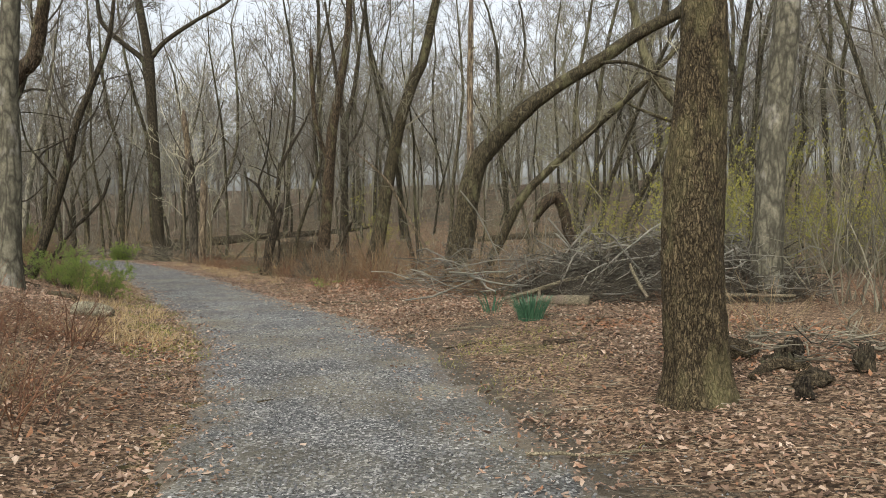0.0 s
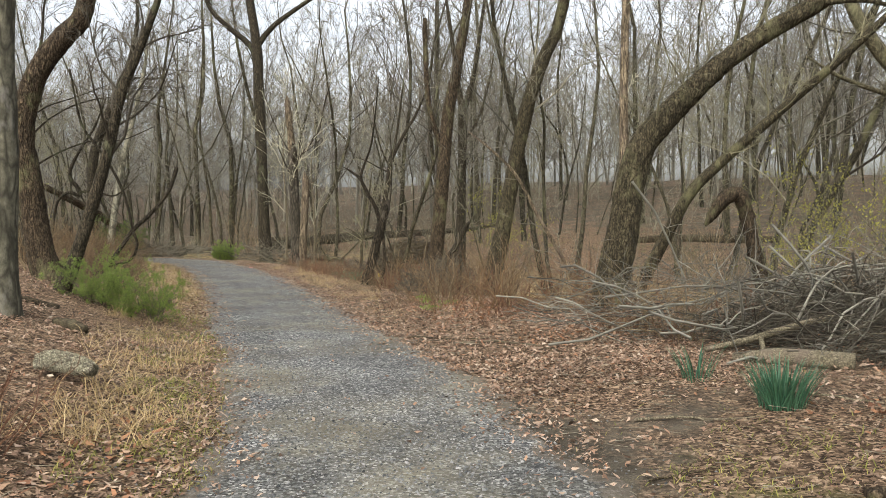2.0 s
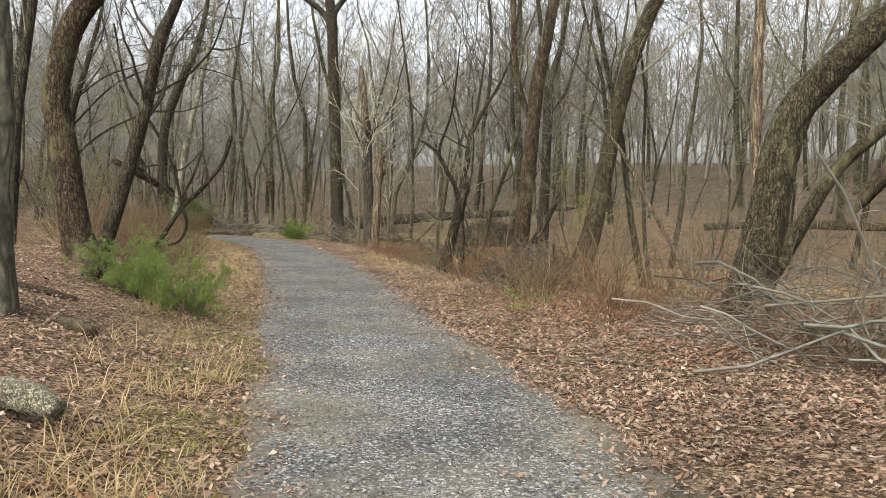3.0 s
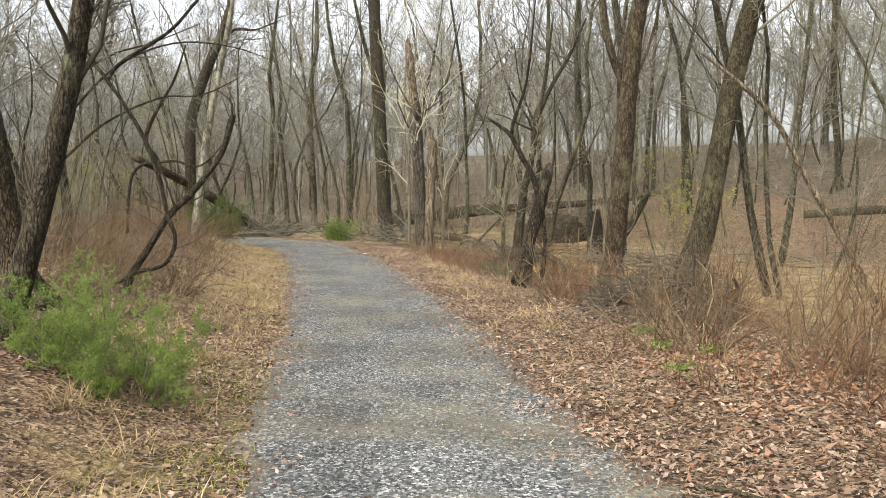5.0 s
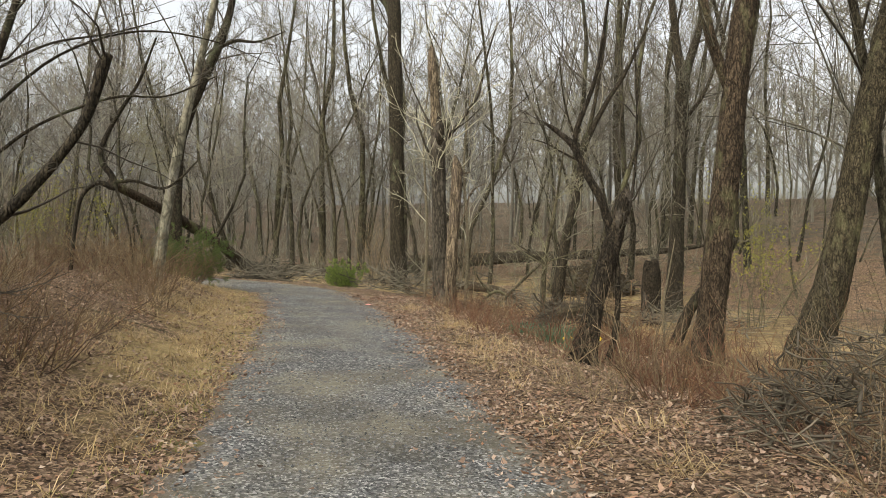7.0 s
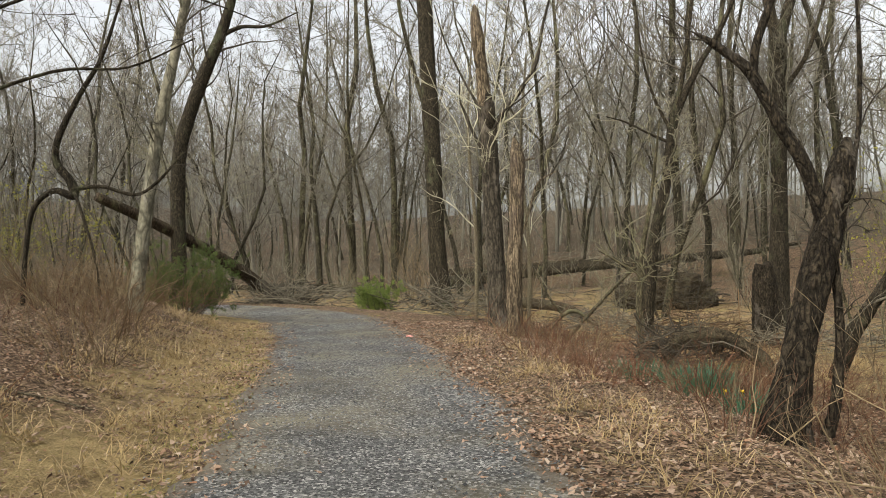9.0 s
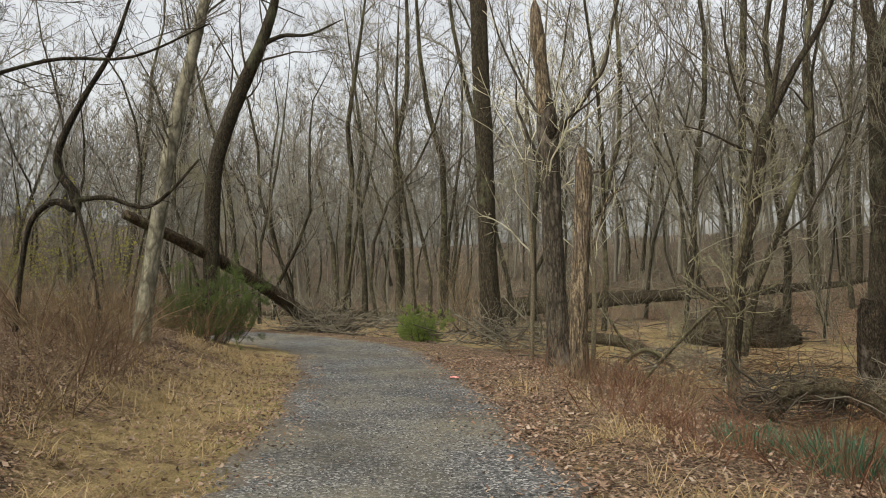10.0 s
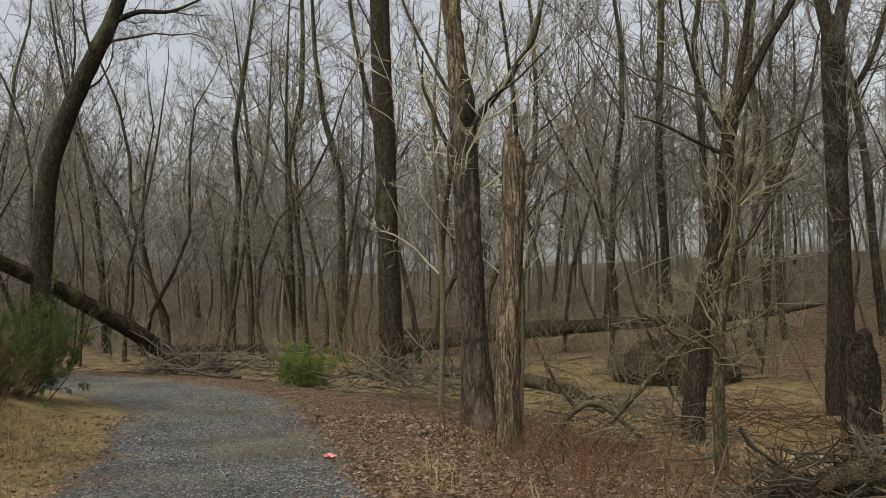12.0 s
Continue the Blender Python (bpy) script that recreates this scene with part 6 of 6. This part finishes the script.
blades("dry_grass", "straw-coloured dry grass flattened beside the path", g, x[keep], y[keep], 0.06, 0.26, 1.22, M_STRAW, 0.003)
x1, y1 = g.normal(0.75, 0.5, 3000), g.normal(8.8, 1.1, 3000)
x2, y2 = band(g, 8000, 8, 33, -1.75, -1.1)
x3, y3 = band(g, 2500, 33, 38, -0.2, 1.8)
x4, y4 = band(g, 12000, 9, 18, -2.1, -1.1)
x2, y2 = np.concatenate([x2, x4]), np.concatenate([y2, y4])
x5, y5 = band(g, 9000, 31, 42, 3.5, 10.0)
x, y = np.concatenate([x1, x2, x3, x5]), np.concatenate([y1, y2, y3, y5])
keep = (waves(x, y, 35, 1.2) + g.uniform(-0.4, 0.4, len(x)) > 0.05) & (np.abs(lateral(x, y)[0]) > HALF - 0.1)
blades("grass", "thin green grass in patches at the path's edge", g, x[keep], y[keep], 0.03, 0.11, 0.9, M_GRASS, 0.0035)
for x, y in ((-2.9, 18.6), (-2.45, 18.4), (-2.7, 17.6), (-3.1, 19.4)):
    px, py = g.normal(x, 0.09, 60), g.normal(y, 0.09, 60)
    k = np.arange(60)
    c = np.stack([px, py, land(px, py) + 0.03 + g.uniform(0, 0.04, 60)], 1)
    tips = np.stack([c, c + g.normal(0, 0.01, c.shape)], 1)
    V, F = leaf_bits(g, tips, 2, 0.022, 0.0)
    o = np.array([x, y, land_at(x, y)])
    root = thing("weed", tuple(o), "small green weed among dead leaves", "weed", "weeds at the path's edge")
    tagged(part("foliage", Build().add(V.reshape(-1, 3) - o, F), M_GREEN, root, smooth=False), kind="stuff")

x1, y1 = band(g, 1700, 2, 15, 1.3, 5.5)
x2, y2 = band(g, 700, 14, 32, 1.2, 3.6)
x3, y3 = band(g, 600, 3, 16, -4.5, -1.4)
x, y = np.concatenate([x1, x2, x3]), np.concatenate([y1, y2, y3])
P, R = stick_lines(g, len(x), 0.06, 0.34, 0.003, 4, 0.25)
P[:, :, 2] *= 0.3
P = P + np.stack([x, y, land(x, y) + 0.018], 1)[:, None]
tagged(part("twig_litter", Build().tubes(P, R, 3), T_BRUSH), "short broken twigs scattered over the leaf litter", "twigs", kind="stuff")

gx2, gy2 = g.uniform(-36, 14, 1500), g.uniform(36, 72, 1500)
keep = (np.abs(lateral(gx2, gy2)[0]) > 2.0) | (gy2 > 43)
gx2, gy2 = gx2[keep], gy2[keep]
P, R = stick_lines(g, len(gx2), 0.4, 1.9, 0.013, 4, 0.3)
P[:, :, 2] *= 0.45
P = P + np.stack([gx2, gy2, land(gx2, gy2) + 0.03], 1)[:, None]
tagged(part("fallen_twigs", Build().tubes(P, R, 4), T_BRUSH), "dead sticks and brush strewn over the wet forest floor", "twigs", kind="stuff")

# loose stones on the path
g = np.random.default_rng(500)
n = 56000
i = g.uniform(0, 1, n) ** 1.25
ys = -1 + 40 * i
order = np.argsort(TRACK[:, 1])
xs = np.interp(ys, TRACK[order, 1], TRACK[order, 0])
sl = np.interp(ys, TRACK[order, 1], np.gradient(TRACK[order, 0]) / np.gradient(TRACK[order, 1]))
s = np.clip(g.normal(0, 0.85, n), -1.9, 2.9) * g.choice([1, 1, 1.15], n)
nl = np.sqrt(1 + sl * sl)
x, y = xs + s / nl, ys - s * sl / nl
S_, _ = lateral(x, y)
keep = np.abs(S_) < HALF + 0.15 + 0.1 * waves(x, y, 21, 2.2) + g.exponential(0.36, n) + (S_ > 0) * (y < 12) * g.exponential(0.35, n)
x, y, S_ = x[keep], y[keep], S_[keep]
n = len(x)
z = np.maximum(0.035 - 0.012 * (S_ / HALF) ** 2 - 0.11 * ease((np.abs(S_) - HALF + 0.12) / 0.5), land(x, y)) + 0.001
r = 0.007 + 0.013 * g.beta(1.3, 4, n)
a = g.uniform(0, 6.283, n)
V = []
for t in range(4):
    q_ = r * g.uniform(0.7, 1.35, n)
    V.append(np.stack([x + q_ * np.cos(a + t * 1.571), y + q_ * np.sin(a + t * 1.571), z - 0.002 + r * g.uniform(-0.2, 0.5, n)], 1))
V.append(np.stack([x + r * g.normal(0, 0.3, n), y + r * g.normal(0, 0.3, n), z + r * g.uniform(0.5, 1.0, n)], 1))
V = np.stack(V, 1)
k = np.arange(n)[:, None] * 5
F = np.concatenate([k + np.array([[t, (t + 1) % 4, 4]]) for t in range(4)])
tagged(part("gravel", Build().add(V, F), M_STONE, smooth=False), "loose grey stone chips on the footpath", "gravel", kind="stuff")
